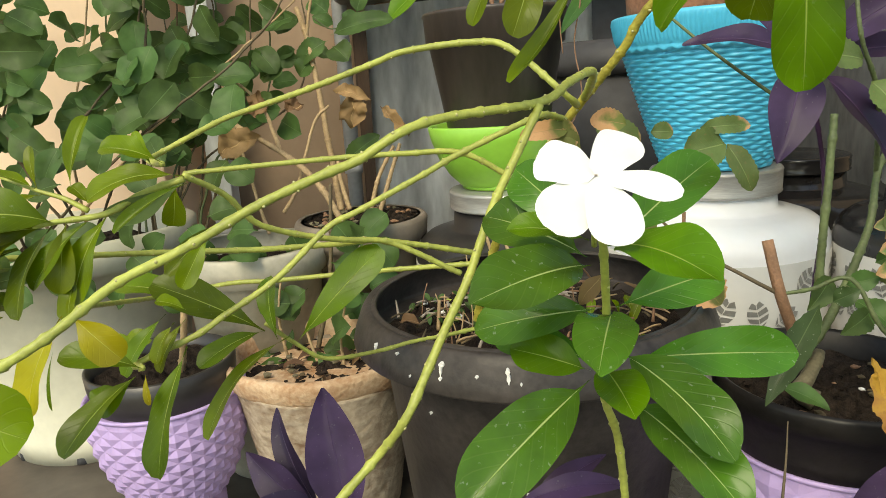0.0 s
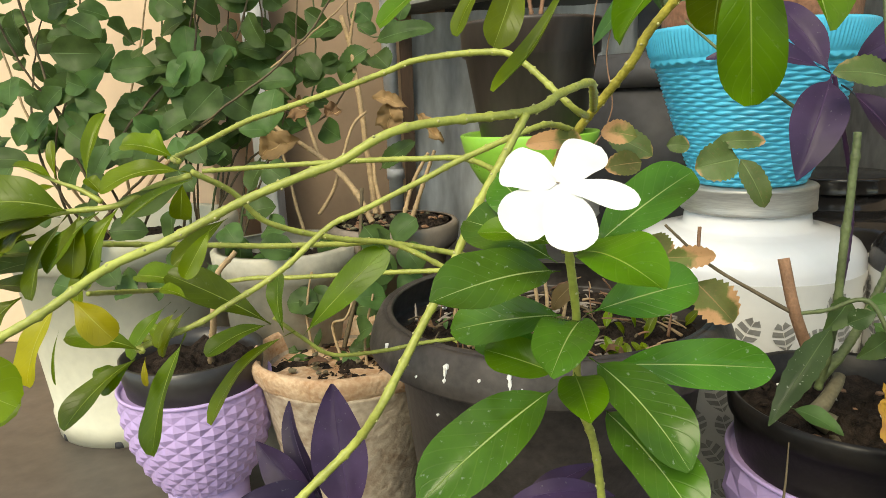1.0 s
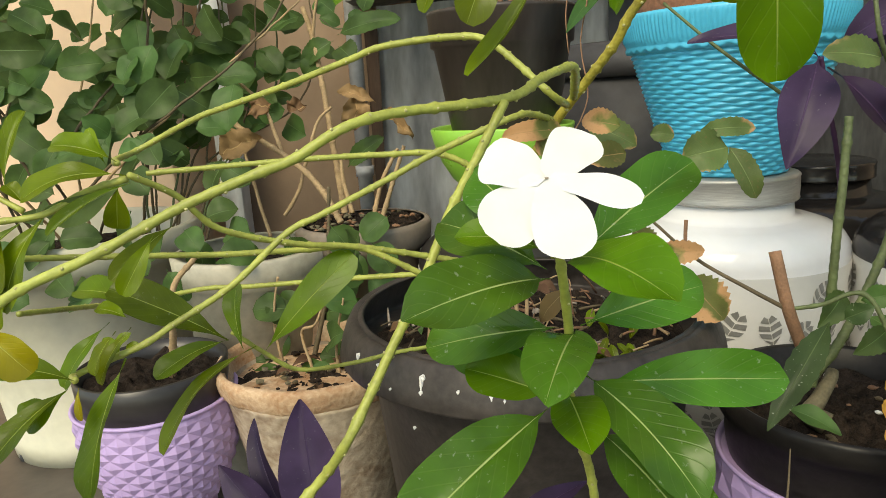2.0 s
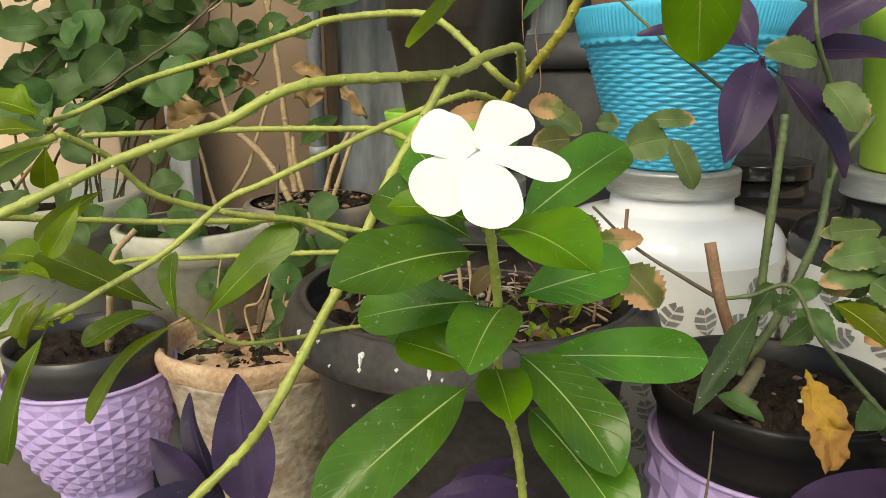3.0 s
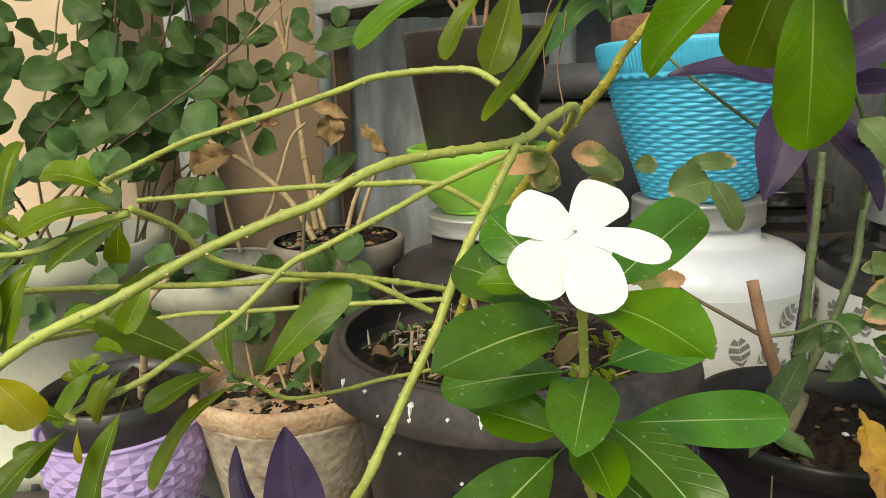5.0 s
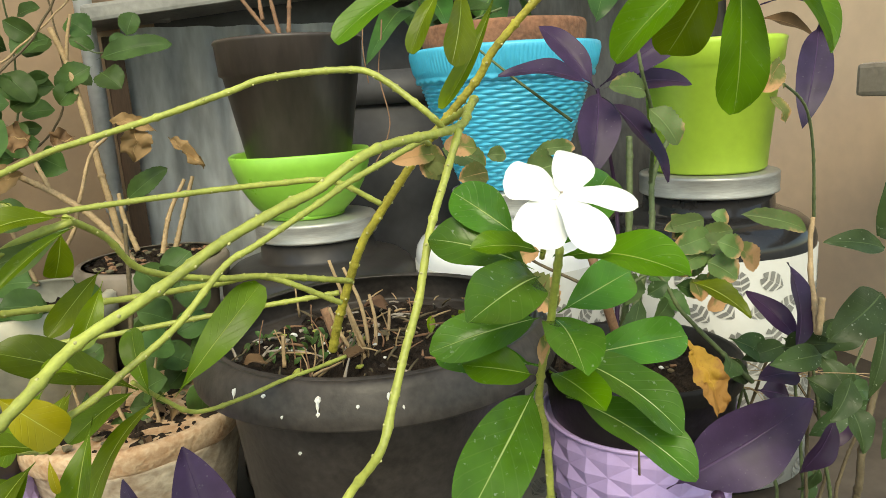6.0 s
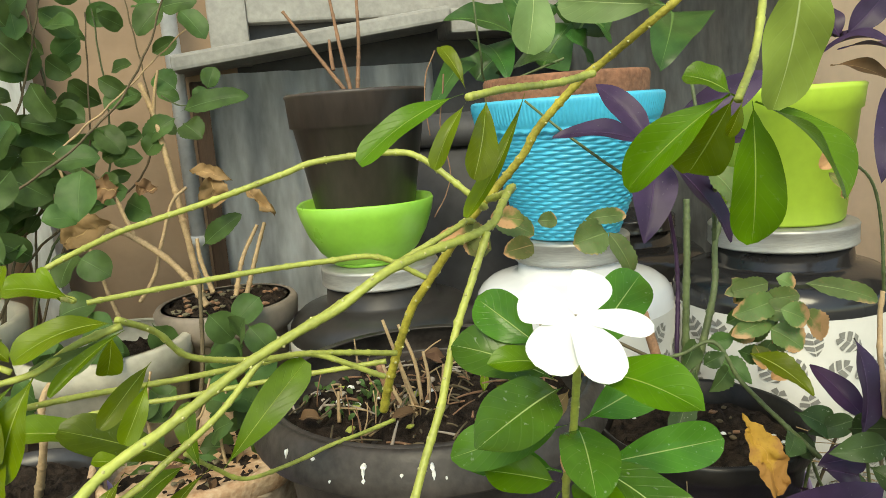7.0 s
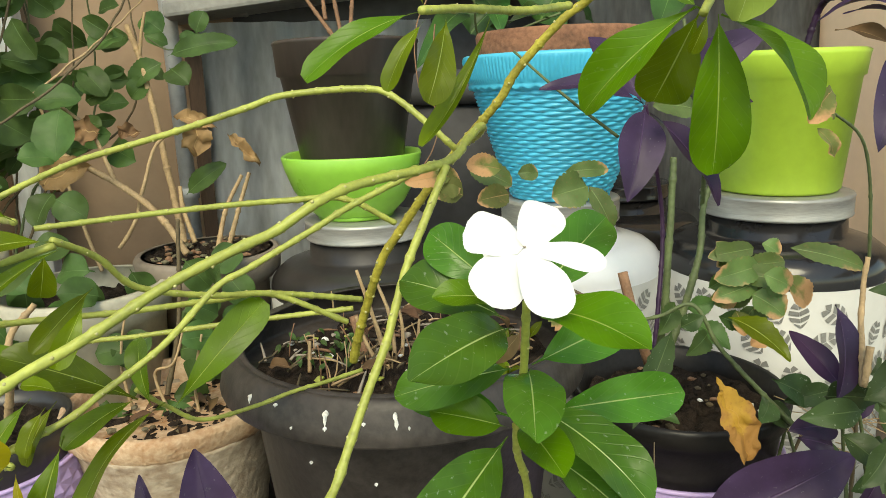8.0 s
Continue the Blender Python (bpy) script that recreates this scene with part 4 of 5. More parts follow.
# upper clusters
leaf(vinca, (0.131, 0.374, 0.514), (0.085, 0.364, 0.490), 0.0123, LEAF_DEEP, face=(-.3, -.7, .6), droop=0.10)
leaf(vinca, (0.132, 0.374, 0.516), (0.125, 0.385, 0.534), 0.0070, LEAF_NEW, face=TOWARD)
leaf(vinca, (0.132, 0.374, 0.511), (0.115, 0.367, 0.485), 0.0079, LEAF_NEW, face=(-.5, -.8, .2))
leaf(vinca, (0.141, 0.377, 0.512), (0.130, 0.363, 0.480), 0.0141, LEAF_NEW, face=(.3, -.9, .2), droop=0.06)
leaf(vinca, (0.162, 0.388, 0.513), (0.129, 0.375, 0.463), 0.0079, LEAF_NEW, face=(-.6, -.7, .1), droop=-0.10, fold=0.8)
stem(vinca, [(0.302, 0.436, 0.586), (0.264, 0.369, 0.574), (0.227, 0.318, 0.543), (0.212, 0.302, 0.519), (0.198, 0.291, 0.504)], 0.0016, 0.0013, 0.016, STEM, "side_stem")
leaf(vinca, (0.1975, 0.2940, 0.5060), (0.1712, 0.3130, 0.4765), 0.0155, LEAF_DEEP, face=(-.5, -.7, .5), shape="paddle", droop=0.10, fold=0.62)
leaf(vinca, (0.2000, 0.2960, 0.5050), (0.2030, 0.3270, 0.4785), 0.0185, LEAF_NEW, face=(-.3, -.9, .3), shape="paddle", droop=0.06, fold=0.25)
leaf(vinca, (0.2015, 0.2890, 0.5035), (0.2065, 0.2950, 0.4565), 0.0178, LEAF_DEEP, face=(-.25, -.95, .1), shape="paddle", droop=0.06, fold=0.28)
leaf(vinca, (0.2010, 0.2870, 0.5030), (0.2137, 0.2640, 0.4740), 0.0165, LEAF_DEEP, face=(.45, -.8, .45), shape="paddle", droop=0.12, fold=0.62)
leaf(vinca, (0.2030, 0.2700, 0.5430), (0.2001, 0.2775, 0.5005), 0.0225, LEAF_LIT, "pale leaf turned to show its underside, light put into its lime colour", face=(.1, -.95, .3), droop=0.06, wave=0.12, fold=0.15, shape="obovate", stalk=0.0)
leaf(vinca, (0.1985, 0.2930, 0.5050), (0.1850, 0.3010, 0.5130), 0.0125, LEAF_DEEP, face=(-.2, -.6, .8))
leaf(vinca, (0.1990, 0.2900, 0.5040), (0.1960, 0.2930, 0.4930), 0.0045, LEAF_NEW, face=(-.2, -.9, .3), fold=0.6)
leaf(vinca, (0.221, 0.372, 0.545), (0.181, 0.392, 0.552), 0.0176, LEAF_PALE, face=(0, -.9, -.2))
leaf(vinca, (0.160, 0.366, 0.557), (0.153, 0.357, 0.527), 0.0167, LEAF_PALE, face=(0, -.95, .1))

# ---- the flowering shoot ----
shoot = thing("flowering_periwinkle", "upright periwinkle shoot with one white five-petalled flower", "plant", at=(0.19, 0.40, 0.0))
stem(shoot, [*[(0.1565, 0.3277, 0.4098), (0.1595, 0.3391, 0.3879), (0.1611, 0.3465, 0.3721), (0.1619, 0.3575, 0.3468), (0.1640, 0.3642, 0.3287), (0.1719, 0.3730, 0.3001)], (0.180, 0.385, 0.22), (0.188, 0.395, 0.10), (0.19, 0.40, 0.0)], 0.0016, 0.0026, 0.016, STEM, "stem")
leaf(shoot, (0.1549, 0.3410, 0.3960), (0.1096, 0.3058, 0.3945), 0.024, LEAF, face=(-.1, -.72, .68), droop=0.08)
leaf(shoot, (0.1540, 0.3450, 0.3980), (0.1167, 0.3662, 0.4113), 0.023, LEAF, face=(-.2, -.7, .7), droop=0.10)
leaf(shoot, (0.1530, 0.3350, 0.4070), (0.1238, 0.3371, 0.4118), 0.013, LEAF_DEEP, face=(-.1, -.5, .85), droop=0.10, shape="obovate")
leaf(shoot, (0.1500, 0.3500, 0.4110), (0.1297, 0.3698, 0.4292), 0.020, LEAF, face=(-.3, -.85, .4), droop=0.06)
leaf(shoot, (0.1589, 0.3300, 0.4055), (0.1818, 0.2849, 0.4050), 0.0225, LEAF_DEEP, face=(.1, -.75, .65), droop=0.10, shape="obovate")
leaf(shoot, (0.165, 0.349, 0.401), (0.210, 0.378, 0.428), 0.023, LEAF, face=(-.3, -.8, .5), droop=0.05)
leaf(shoot, (0.1650, 0.3470, 0.3770), (0.2095, 0.3600, 0.3860), 0.021, LEAF, face=(.0, -.8, .5), droop=0.08)
leaf(shoot, (0.1700, 0.3490, 0.3550), (0.2410, 0.3600, 0.3495), 0.0205, LEAF, face=(.1, -.85, .5), droop=0.07)
leaf(shoot, (0.1590, 0.3460, 0.3770), (0.1103, 0.3539, 0.3672), 0.020, LEAF, face=(-.1, -.75, .6), droop=0.08)
leaf(shoot, (0.1640, 0.3490, 0.3741), (0.1495, 0.2986, 0.3712), 0.022, LEAF, face=(-.2, -.85, .5), droop=0.08)
leaf(shoot, (0.155, 0.347, 0.351), (0.124, 0.354, 0.359), 0.018, LEAF_DEEP, face=(0, -.7, .7), droop=0.05, shape="obovate")
leaf(shoot, (0.157, 0.350, 0.354), (0.119, 0.374, 0.356), 0.018, LEAF, face=(0, -.7, .7), droop=0.06)
leaf(shoot, (0.1600, 0.3460, 0.3526), (0.1638, 0.3083, 0.3500), 0.018, LEAF_DEEP, face=(0, -.85, .5), droop=0.06, shape="obovate")
leaf(shoot, (0.1545, 0.3470, 0.3472), (0.1022, 0.3048, 0.3185), 0.027, LEAF, face=(-.2, -.8, .6), droop=0.07)
leaf(shoot, (0.1660, 0.3490, 0.3580), (0.1965, 0.3056, 0.3345), 0.025, LEAF, face=(.3, -.75, .6), droop=0.10)
leaf(shoot, (0.1700, 0.3500, 0.3370), (0.2000, 0.3010, 0.3160), 0.025, LEAF, face=(.3, -.8, .5), droop=0.08)
# withered leaf remains at the stem's joints
leaf(shoot, (0.161, 0.350, 0.391), (0.152, 0.352, 0.377), 0.008, DRY, face=(-.3, -.9, .2), shape="lance", crumple=0.0012)
leaf(shoot, (0.163, 0.352, 0.368), (0.156, 0.346, 0.356), 0.005, ROSE_DRY, face=(-.5, -.8, .2), shape="lance", crumple=0.0010)
flower = part("flower_tube", tube([(0.156, 0.342, 0.403), (0.155, 0.334, 0.417), (0.153, 0.324, 0.432)], 0.0011, 0.0016, 8, 5), STEM, shoot, "slim green flower tube")
CEN = Vector((0.1528, 0.3195, 0.4322))
for tip, w in (((0.1345, 0.3275, 0.4385), .0170), ((0.1660, 0.3290, 0.4440), .0165), ((0.1782, 0.3092, 0.4266), .0098), ((0.1580, 0.2995, 0.4132), .0170), ((0.1367, 0.3115, 0.4168), .0195)):
    part("petal", leaf_bm(CEN, tip, w, face=(-.05, -.78, .62), droop=0.05, fold=0.03, shape="petal", stalk=0.02, wave=0.09, seed=int(w * 9999), rows=18, cols=10), PETAL, flower, "white petal")
part("throat", lathe([(0.0002, 0), (0.0005, 0.0002), (0.0006, 0.0005), (0.0002, 0.0006)], 10, CEN + Vector((0, -0.0008, 0))), CONCRETE, flower, "tiny grey eye")

# ---- purple heart plants ----
tall = thing("purple_heart", "purple heart plant with long drooping leaves on the soil", "plant", at=(0.36, 0.63, 0.21))
part("stem", tube([(0.364, 0.610, 0.227), (0.379, 0.630, 0.285), (0.394, 0.655, 0.366), (0.368, 0.643, 0.465)], 0.0022, 0.0018, 8, 5, 0.03), PURPLE_DARK, tall)
leaf(tall, (0.367, 0.644, 0.465), (0.336, 0.690, 0.524), 0.026, PURPLE, face=(-.3, -.7, .6), shape="lance", droop=0.1)
leaf(tall, (0.366, 0.644, 0.466), (0.279, 0.656, 0.481), 0.026, PURPLE, face=(0, -.6, .8), shape="lance", droop=0.12)
leaf(tall, (0.363, 0.634, 0.466), (0.330, 0.595, 0.393), 0.036, PURPLE, face=(-.2, -.9, .4), shape="lance", droop=0.1)
leaf(tall, (0.376, 0.649, 0.458), (0.429, 0.623, 0.379), 0.032, PURPLE_DARK, face=(.4, -.8, .4), shape="lance", droop=0.08)
leaf(tall, (0.376, 0.652, 0.467), (0.467, 0.624, 0.524), 0.032, PURPLE, face=(.2, -.8, .5), shape="lance", droop=0.12)
leaf(tall, (0.385, 0.659, 0.465), (0.474, 0.650, 0.464), 0.024, PURPLE_DARK, face=(.2, -.8, .6), shape="lance", droop=0.1)
back = thing("purple_heart", "purple heart plant spilling out of the lime pot", "plant", at=(0.64, 0.81, 0.49))
part("stem", tube([(0.645, 0.81, 0.49), (0.66, 0.80, 0.56), (0.625, 0.716, 0.558)], 0.004, 0.003, 8, 5, 0.03), PURPLE_DARK, back)
leaf(back, (0.589, 0.719, 0.535), (0.644, 0.666, 0.535), 0.030, PURPLE, face=(.1, -.5, .9), shape="lance", droop=0.22)
leaf(back, (0.619, 0.717, 0.552), (0.605, 0.748, 0.591), 0.03, PURPLE_DARK, face=(0, -.9, .4), shape="lance")
leaf(back, (0.619, 0.717, 0.552), (0.673, 0.715, 0.600), 0.03, PURPLE, face=(0, -.9, .4), shape="lance")
leaf(back, (0.639, 0.745, 0.544), (0.664, 0.660, 0.500), 0.030, PURPLE, face=(.1, -.5, .9), shape="lance", droop=0.2)
leaf(back, (0.664, 0.687, 0.521), (0.598, 0.639, 0.414), 0.036, PURPLE, face=(-.5, -.85, .1), shape="lance", droop=0.06, fold=0.2)
leaf(back, (0.631, 0.744, 0.529), (0.655, 0.686, 0.505), 0.026, DRY, face=(0, -.8, .5), shape="lance", droop=0.1)
leaf(back, (0.712, 0.743, 0.551), (0.785, 0.675, 0.550), 0.03, PURPLE, face=(0, -.6, .8), shape="lance", droop=0.1)
low = thing("purple_heart", "low purple heart shoots rising before the pots", "plant", at=(0.0, 0.55, 0.0))
part("stem", tube([(0.0, 0.55, 0.0), (0.0, 0.555, 0.12), (0.020, 0.504, 0.179)], 0.005, 0.004, 8, 5, 0.03), PURPLE_DARK, low)
leaf(low, (0.018, 0.501, 0.168), (-0.003, 0.543, 0.258), 0.040, PURPLE, face=(.1, -.95, .2), shape="lance", droop=0.05, fold=0.4)
leaf(low, (-0.000, 0.511, 0.170), (-0.043, 0.557, 0.237), 0.022, PURPLE, face=(-.3, -.9, .2), shape="lance", fold=0.5)
leaf(low, (-0.005, 0.504, 0.183), (-0.056, 0.521, 0.222), 0.026, PURPLE, face=(-.3, -.8, .5), shape="lance")
leaf(low, (0.002, 0.494, 0.184), (-0.047, 0.467, 0.210), 0.026, PURPLE, face=(0, -.6, .8), shape="lance", droop=0.15)
arch = thing("purple_heart", "purple heart shoot arching low behind the flower", "plant", at=(0.14, 0.44, 0.0))
part("stem", tube([(0.14, 0.44, 0.0), (0.145, 0.44, 0.10), (0.146, 0.421, 0.236)], 0.004, 0.003, 8, 5, 0.03), PURPLE_DARK, arch)
leaf(arch, (0.131, 0.421, 0.237), (0.178, 0.439, 0.259), 0.013, PURPLE_DARK, face=(-.3, -.7, .7), shape="lance", droop=0.12)
leaf(arch, (0.122, 0.411, 0.247), (0.187, 0.425, 0.248), 0.013, PURPLE, face=(-.1, -.6, .7), shape="lance", droop=0.25)
front = thing("purple_heart", "broad purple heart leaves beside the lilac pot", "plant", at=(0.33, 0.40, 0.0))
part("stem", tube([(0.33, 0.40, 0.0), (0.325, 0.40, 0.12), (0.292, 0.394, 0.231)], 0.005, 0.004, 8, 5, 0.03), PURPLE_DARK, front)
leaf(front, (0.320, 0.478, 0.180), (0.429, 0.456, 0.236), 0.054, PURPLE, face=(.1, -.85, .5), shape="lance", droop=0.06)
leaf(front, (0.407, 0.452, 0.275), (0.426, 0.482, 0.334), 0.026, PURPLE, face=(.2, -.9, .2), shape="lance", fold=0.3)
leaf(front, (0.429, 0.466, 0.274), (0.416, 0.511, 0.306), 0.018, PURPLE_DARK, face=(-.3, -.8, .5), shape="lance", fold=0.3)
leaf(front, (0.407, 0.449, 0.263), (0.366, 0.443, 0.270), 0.02, PURPLE_DARK, face=(0, -.7, .7), shape="lance")

# ---- rose bush in the lilac pot ----
rose = thing("rose_bush", "sparse rose bush with brown-edged leaves in the lilac pot", "plant", at=(0.40, 0.64, 0.21))
part("stem", tube([(0.356, 0.596, 0.236), (0.359, 0.587, 0.282), (0.360, 0.583, 0.350), (0.366, 0.592, 0.426)], 0.0031, 0.0026, 8, 6, 0.05, 0.0006), TWIG_GREEN, rose)
part("root_knob", tube([(0.376, 0.614, 0.240), (0.365, 0.599, 0.223), (0.355, 0.592, 0.217), (0.364, 0.585, 0.210)], 0.0045, 0.0085, 10, 5, 0.0, 0.004), ROOT, rose, "swollen grey-brown root collar")
part("cut_stub", tube([(0.345, 0.581, 0.262), (0.326, 0.570, 0.304), (0.319, 0.579, 0.341)], 0.0042, 0.0040, 10, 5), CUT, rose, "sawn brown stub")
part("stem", tube([(0.357, 0.597, 0.242), (0.383, 0.607, 0.274), (0.425, 0.643, 0.331), (0.442, 0.665, 0.377), (0.481, 0.688, 0.419)], 0.0038, 0.0022, 8, 6, 0.04), TWIG_GREEN, rose)
part("stem", tube([(0.439, 0.664, 0.372), (0.414, 0.627, 0.436), (0.387, 0.605, 0.478), (0.385, 0.618, 0.531)], 0.0022, 0.0014, 8, 6, 0.03), TWIG_GREEN, rose)
part("stem", tube([(0.326, 0.570, 0.303), (0.302, 0.572, 0.317), (0.270, 0.586, 0.336), (0.242, 0.601, 0.362)], 0.0016, 0.0010, 6, 6), TWIG_DARK, rose)
part("stem", tube([(0.326, 0.570, 0.303), (0.345, 0.562, 0.309), (0.366, 0.554, 0.317), (0.383, 0.542, 0.285), (0.412, 0.530, 0.250), (0.439, 0.524, 0.221)], 0.0013, 0.0022, 8, 6, 0.03, 0.0006), TWIG_GREEN, rose)
part("stem", tube([(0.267, 0.602, 0.360), (0.266, 0.599, 0.348), (0.266, 0.595, 0.332)], 0.0014, 0.0012, 6, 4), CUT, rose)
part("stem", tube([(0.355, 0.666, 0.438), (0.325, 0.670, 0.461), (0.301, 0.685, 0.484), (0.272, 0.702, 0.514)], 0.0016, 0.0012, 6, 5), TWIG_GREEN, rose)


def spray(parent, t_list, material, shape="round", teeth=0.05, **kw):
    for b, e, w in t_list:
        leaf(parent, b, e, w, material, shape=shape, teeth=teeth, stalk=0.04, rows=18, **kw)


spray(rose, [((0.387, 0.601, 0.462), (0.346, 0.590, 0.467), .021), ((0.404, 0.619, 0.446), (0.422, 0.602, 0.414), .027), ((0.197, 0.575, 0.431), (0.225, 0.562, 0.417), .019), ((0.240, 0.595, 0.421), (0.256, 0.595, 0.420), .013), ((0.262, 0.556, 0.425), (0.295, 0.557, 0.425), .012)], ROSE, face=(0, -.9, .3))
spray(rose, [((0.278, 0.554, 0.414), (0.250, 0.551, 0.409), .026), ((0.279, 0.554, 0.414), (0.294, 0.547, 0.383), .016)], ROSE, face=(0, -.9, .3))
spray(rose, [((0.162, 0.512, 0.427), (0.176, 0.510, 0.430), .020), ((0.177, 0.508, 0.421), (0.160, 0.513, 0.427), .017), ((0.213, 0.531, 0.416), (0.190, 0.525, 0.414), .016), ((0.171, 0.512, 0.433), (0.141, 0.507, 0.431), .012), ((0.212, 0.545, 0.431), (0.190, 0.551, 0.435), .016)], ROSE_DRY, face=(0, -.9, .3))
spray(rose, [((0.240, 0.585, 0.341), (0.273, 0.577, 0.344), .016), ((0.264, 0.592, 0.320), (0.287, 0.576, 0.295), .030), ((0.233, 0.609, 0.353), (0.246, 0.595, 0.336), .018)], ROSE_DRY, face=(0, -.95, .2), teeth=0.09)
spray(rose, [((0.437, 0.585, 0.349), (0.394, 0.582, 0.346), .016), ((0.434, 0.572, 0.338), (0.392, 0.569, 0.331), .022), ((0.418, 0.574, 0.332), (0.448, 0.556, 0.327), .020), ((0.444, 0.584, 0.353), (0.457, 0.579, 0.344), .016), ((0.431, 0.570, 0.325), (0.389, 0.566, 0.316), .018), ((0.420, 0.560, 0.319), (0.437, 0.543, 0.305), .026), ((0.425, 0.528, 0.363), (0.476, 0.513, 0.347), .016)], ROSE, face=(0, -.9, .4))
spray(rose, [((0.377, 0.526, 0.316), (0.398, 0.485, 0.295), .022)], LEAF_NEW, face=(.2, -.85, .4), shape="lance")
spray(rose, [((0.334, 0.530, 0.308), (0.287, 0.494, 0.256), .018), ((0.348, 0.541, 0.306), (0.361, 0.533, 0.316), .014)], WEED, face=(-.4, -.8, .3), shape="lance")
leaf(rose, (0.357, 0.504, 0.279), (0.362, 0.472, 0.232), 0.024, ORANGE, "curled dead orange leaf", face=(-.3, -.95, .1), droop=0.10, wave=0.3, fold=0.5, shape="paddle", stalk=0.02, twist=0.35, crumple=0.0045, rows=30, cols=12)
spray(rose, [((0.367, 0.583, 0.311), (0.344, 0.566, 0.291), .018), ((0.378, 0.582, 0.304), (0.398, 0.575, 0.311), .016), ((0.383, 0.580, 0.293), (0.401, 0.556, 0.276), .020), ((0.389, 0.568, 0.288), (0.361, 0.553, 0.277), .017), ((0.407, 0.582, 0.295), (0.423, 0.570, 0.286), .018), ((0.406, 0.597, 0.315), (0.423, 0.591, 0.327), .016)], SHRUB, face=(0.1, -.85, .4), shape="lance")
leaf(rose, (0.328, 0.573, 0.231), (0.357, 0.551, 0.221), 0.016, SHRUB, face=(0, -.5, .8), shape="lance", droop=0.1)
weed = thing("ivy_weed", "tangled dark green shoots by the lilac pot", "plant", at=(0.47, 0.46, 0.0))
part("stem", tube([(0.47, 0.46, 0.0), (0.403, 0.394, 0.209), (0.430, 0.409, 0.262), (0.463, 0.418, 0.302)], 0.003, 0.002, 8, 5, 0.03, 0.001), TWIG_DARK, weed)
part("stem", tube([(0.430, 0.454, 0.314), (0.424, 0.450, 0.290), (0.443, 0.478, 0.340), (0.449, 0.482, 0.365)], 0.0024, 0.0016, 8, 5, 0.03, 0.001), TWIG, weed)
spray(weed, [((0.434, 0.413, 0.327), (0.380, 0.404, 0.307), .030), ((0.434, 0.412, 0.326), (0.407, 0.396, 0.265), .018), ((0.440, 0.418, 0.355), (0.395, 0.424, 0.364), .016), ((0.393, 0.357, 0.396), (0.365, 0.363, 0.382), .05), ((0.400, 0.402, 0.280), (0.375, 0.394, 0.258), .018), ((0.403, 0.407, 0.261), (0.401, 0.390, 0.233), .020), ((0.427, 0.396, 0.252), (0.411, 0.385, 0.229), .016), ((0.401, 0.425, 0.287), (0.360, 0.428, 0.286), .018), ((0.388, 0.426, 0.273), (0.406, 0.404, 0.253), .020), ((0.442, 0.406, 0.269), (0.440, 0.389, 0.240), .02)], WEED, face=(0, -.8, .5), shape="lance", teeth=0.0)

part("stem", tube([(0.449, 0.482, 0.365), (0.436, 0.474, 0.415), (0.418, 0.466, 0.447), (0.386, 0.457, 0.465)], 0.0012, 0.0008, 6, 5, 0.03), TWIG_GREEN, weed)
spray(weed, [((0.386, 0.457, 0.478), (0.368, 0.452, 0.458), .014), ((0.390, 0.458, 0.462), (0.374, 0.454, 0.472), .012), ((0.378, 0.455, 0.456), (0.388, 0.452, 0.438), .011)], ROSE_DRY, face=(.1, -.9, .3), teeth=0.04, crumple=0.002)

# ---- pothos in the clay pot, dry stalks, shrub ----
pothos = thing("pothos", "green heart-leaved pothos in the clay pot", "plant", at=(BP[0], BP[1], 0.56))
part("vine", tube([(BP[0], BP[1], 0.56), (0.297, 0.885, 0.537), (0.277, 0.855, 0.573), (0.270, 0.846, 0.626)], 0.0016, 0.0012, 6, 5), TWIG_GREEN, pothos)
for b, e, w in (((0.326, 0.890, 0.594), (0.241, 0.870, 0.610), .055), ((0.301, 0.914, 0.585), (0.304, 0.843, 0.541), .05), ((0.522, 0.873, 0.608), (0.457, 0.789, 0.538), .075), ((0.371, 0.915, 0.555), (0.411, 0.916, 0.606), .06), ((0.426, 0.904, 0.557), (0.387, 0.877, 0.589), .06), ((0.330, 0.922, 0.551), (0.369, 0.853, 0.556), .05), ((0.457, 0.904, 0.589), (0.385, 0.905, 0.625), .07), ((0.370, 0.944, 0.598), (0.342, 0.962, 0.656), .07), ((0.425, 0.932, 0.594), (0.480, 0.932, 0.653), .07), ((0.277, 0.924, 0.569), (0.209, 0.839, 0.504), .03), ((0.294, 0.942, 0.546), (0.333, 0.954, 0.578), .05)):
    leaf(pothos, b, e, w, POTHOS, face=(0, -.7, .7), shape="heart", stalk=0.0, droop=0.1)
stalks = thing("dry_stalks", "bare reddish-brown stalks in the black nursery pot", "plant", at=(DP[0], DP[1], 0.53))
for line in ([(0.141, 1.055, 0.550), (0.116, 1.069, 0.589), (0.071, 1.092, 0.660)], [(0.149, 1.054, 0.549), (0.141, 1.067, 0.610), (0.133, 1.084, 0.686)], [(0.158, 1.052, 0.548), (0.167, 1.063, 0.616), (0.171, 1.077, 0.691)], [(0.129, 1.063, 0.577), (0.128, 1.067, 0.596), (0.128, 1.072, 0.618)]):
    part("stalk", tube(line, 0.0030, 0.0020, 7, 5, 0.03), CUT, stalks)
threads = thing("hanging_roots", "thin dry roots hanging beside the turquoise pot", "roots", at=(0.28, 0.83, 0.5))
for line in ([(0.227, 0.866, 0.577), (0.212, 0.862, 0.541), (0.212, 0.851, 0.486)], [(0.235, 0.859, 0.552), (0.225, 0.851, 0.497), (0.230, 0.839, 0.441), (0.208, 0.834, 0.397)]):
    part("root", tube(line, 0.0009, 0.0007, 5, 6, 0, 0.002), CUT, threads)
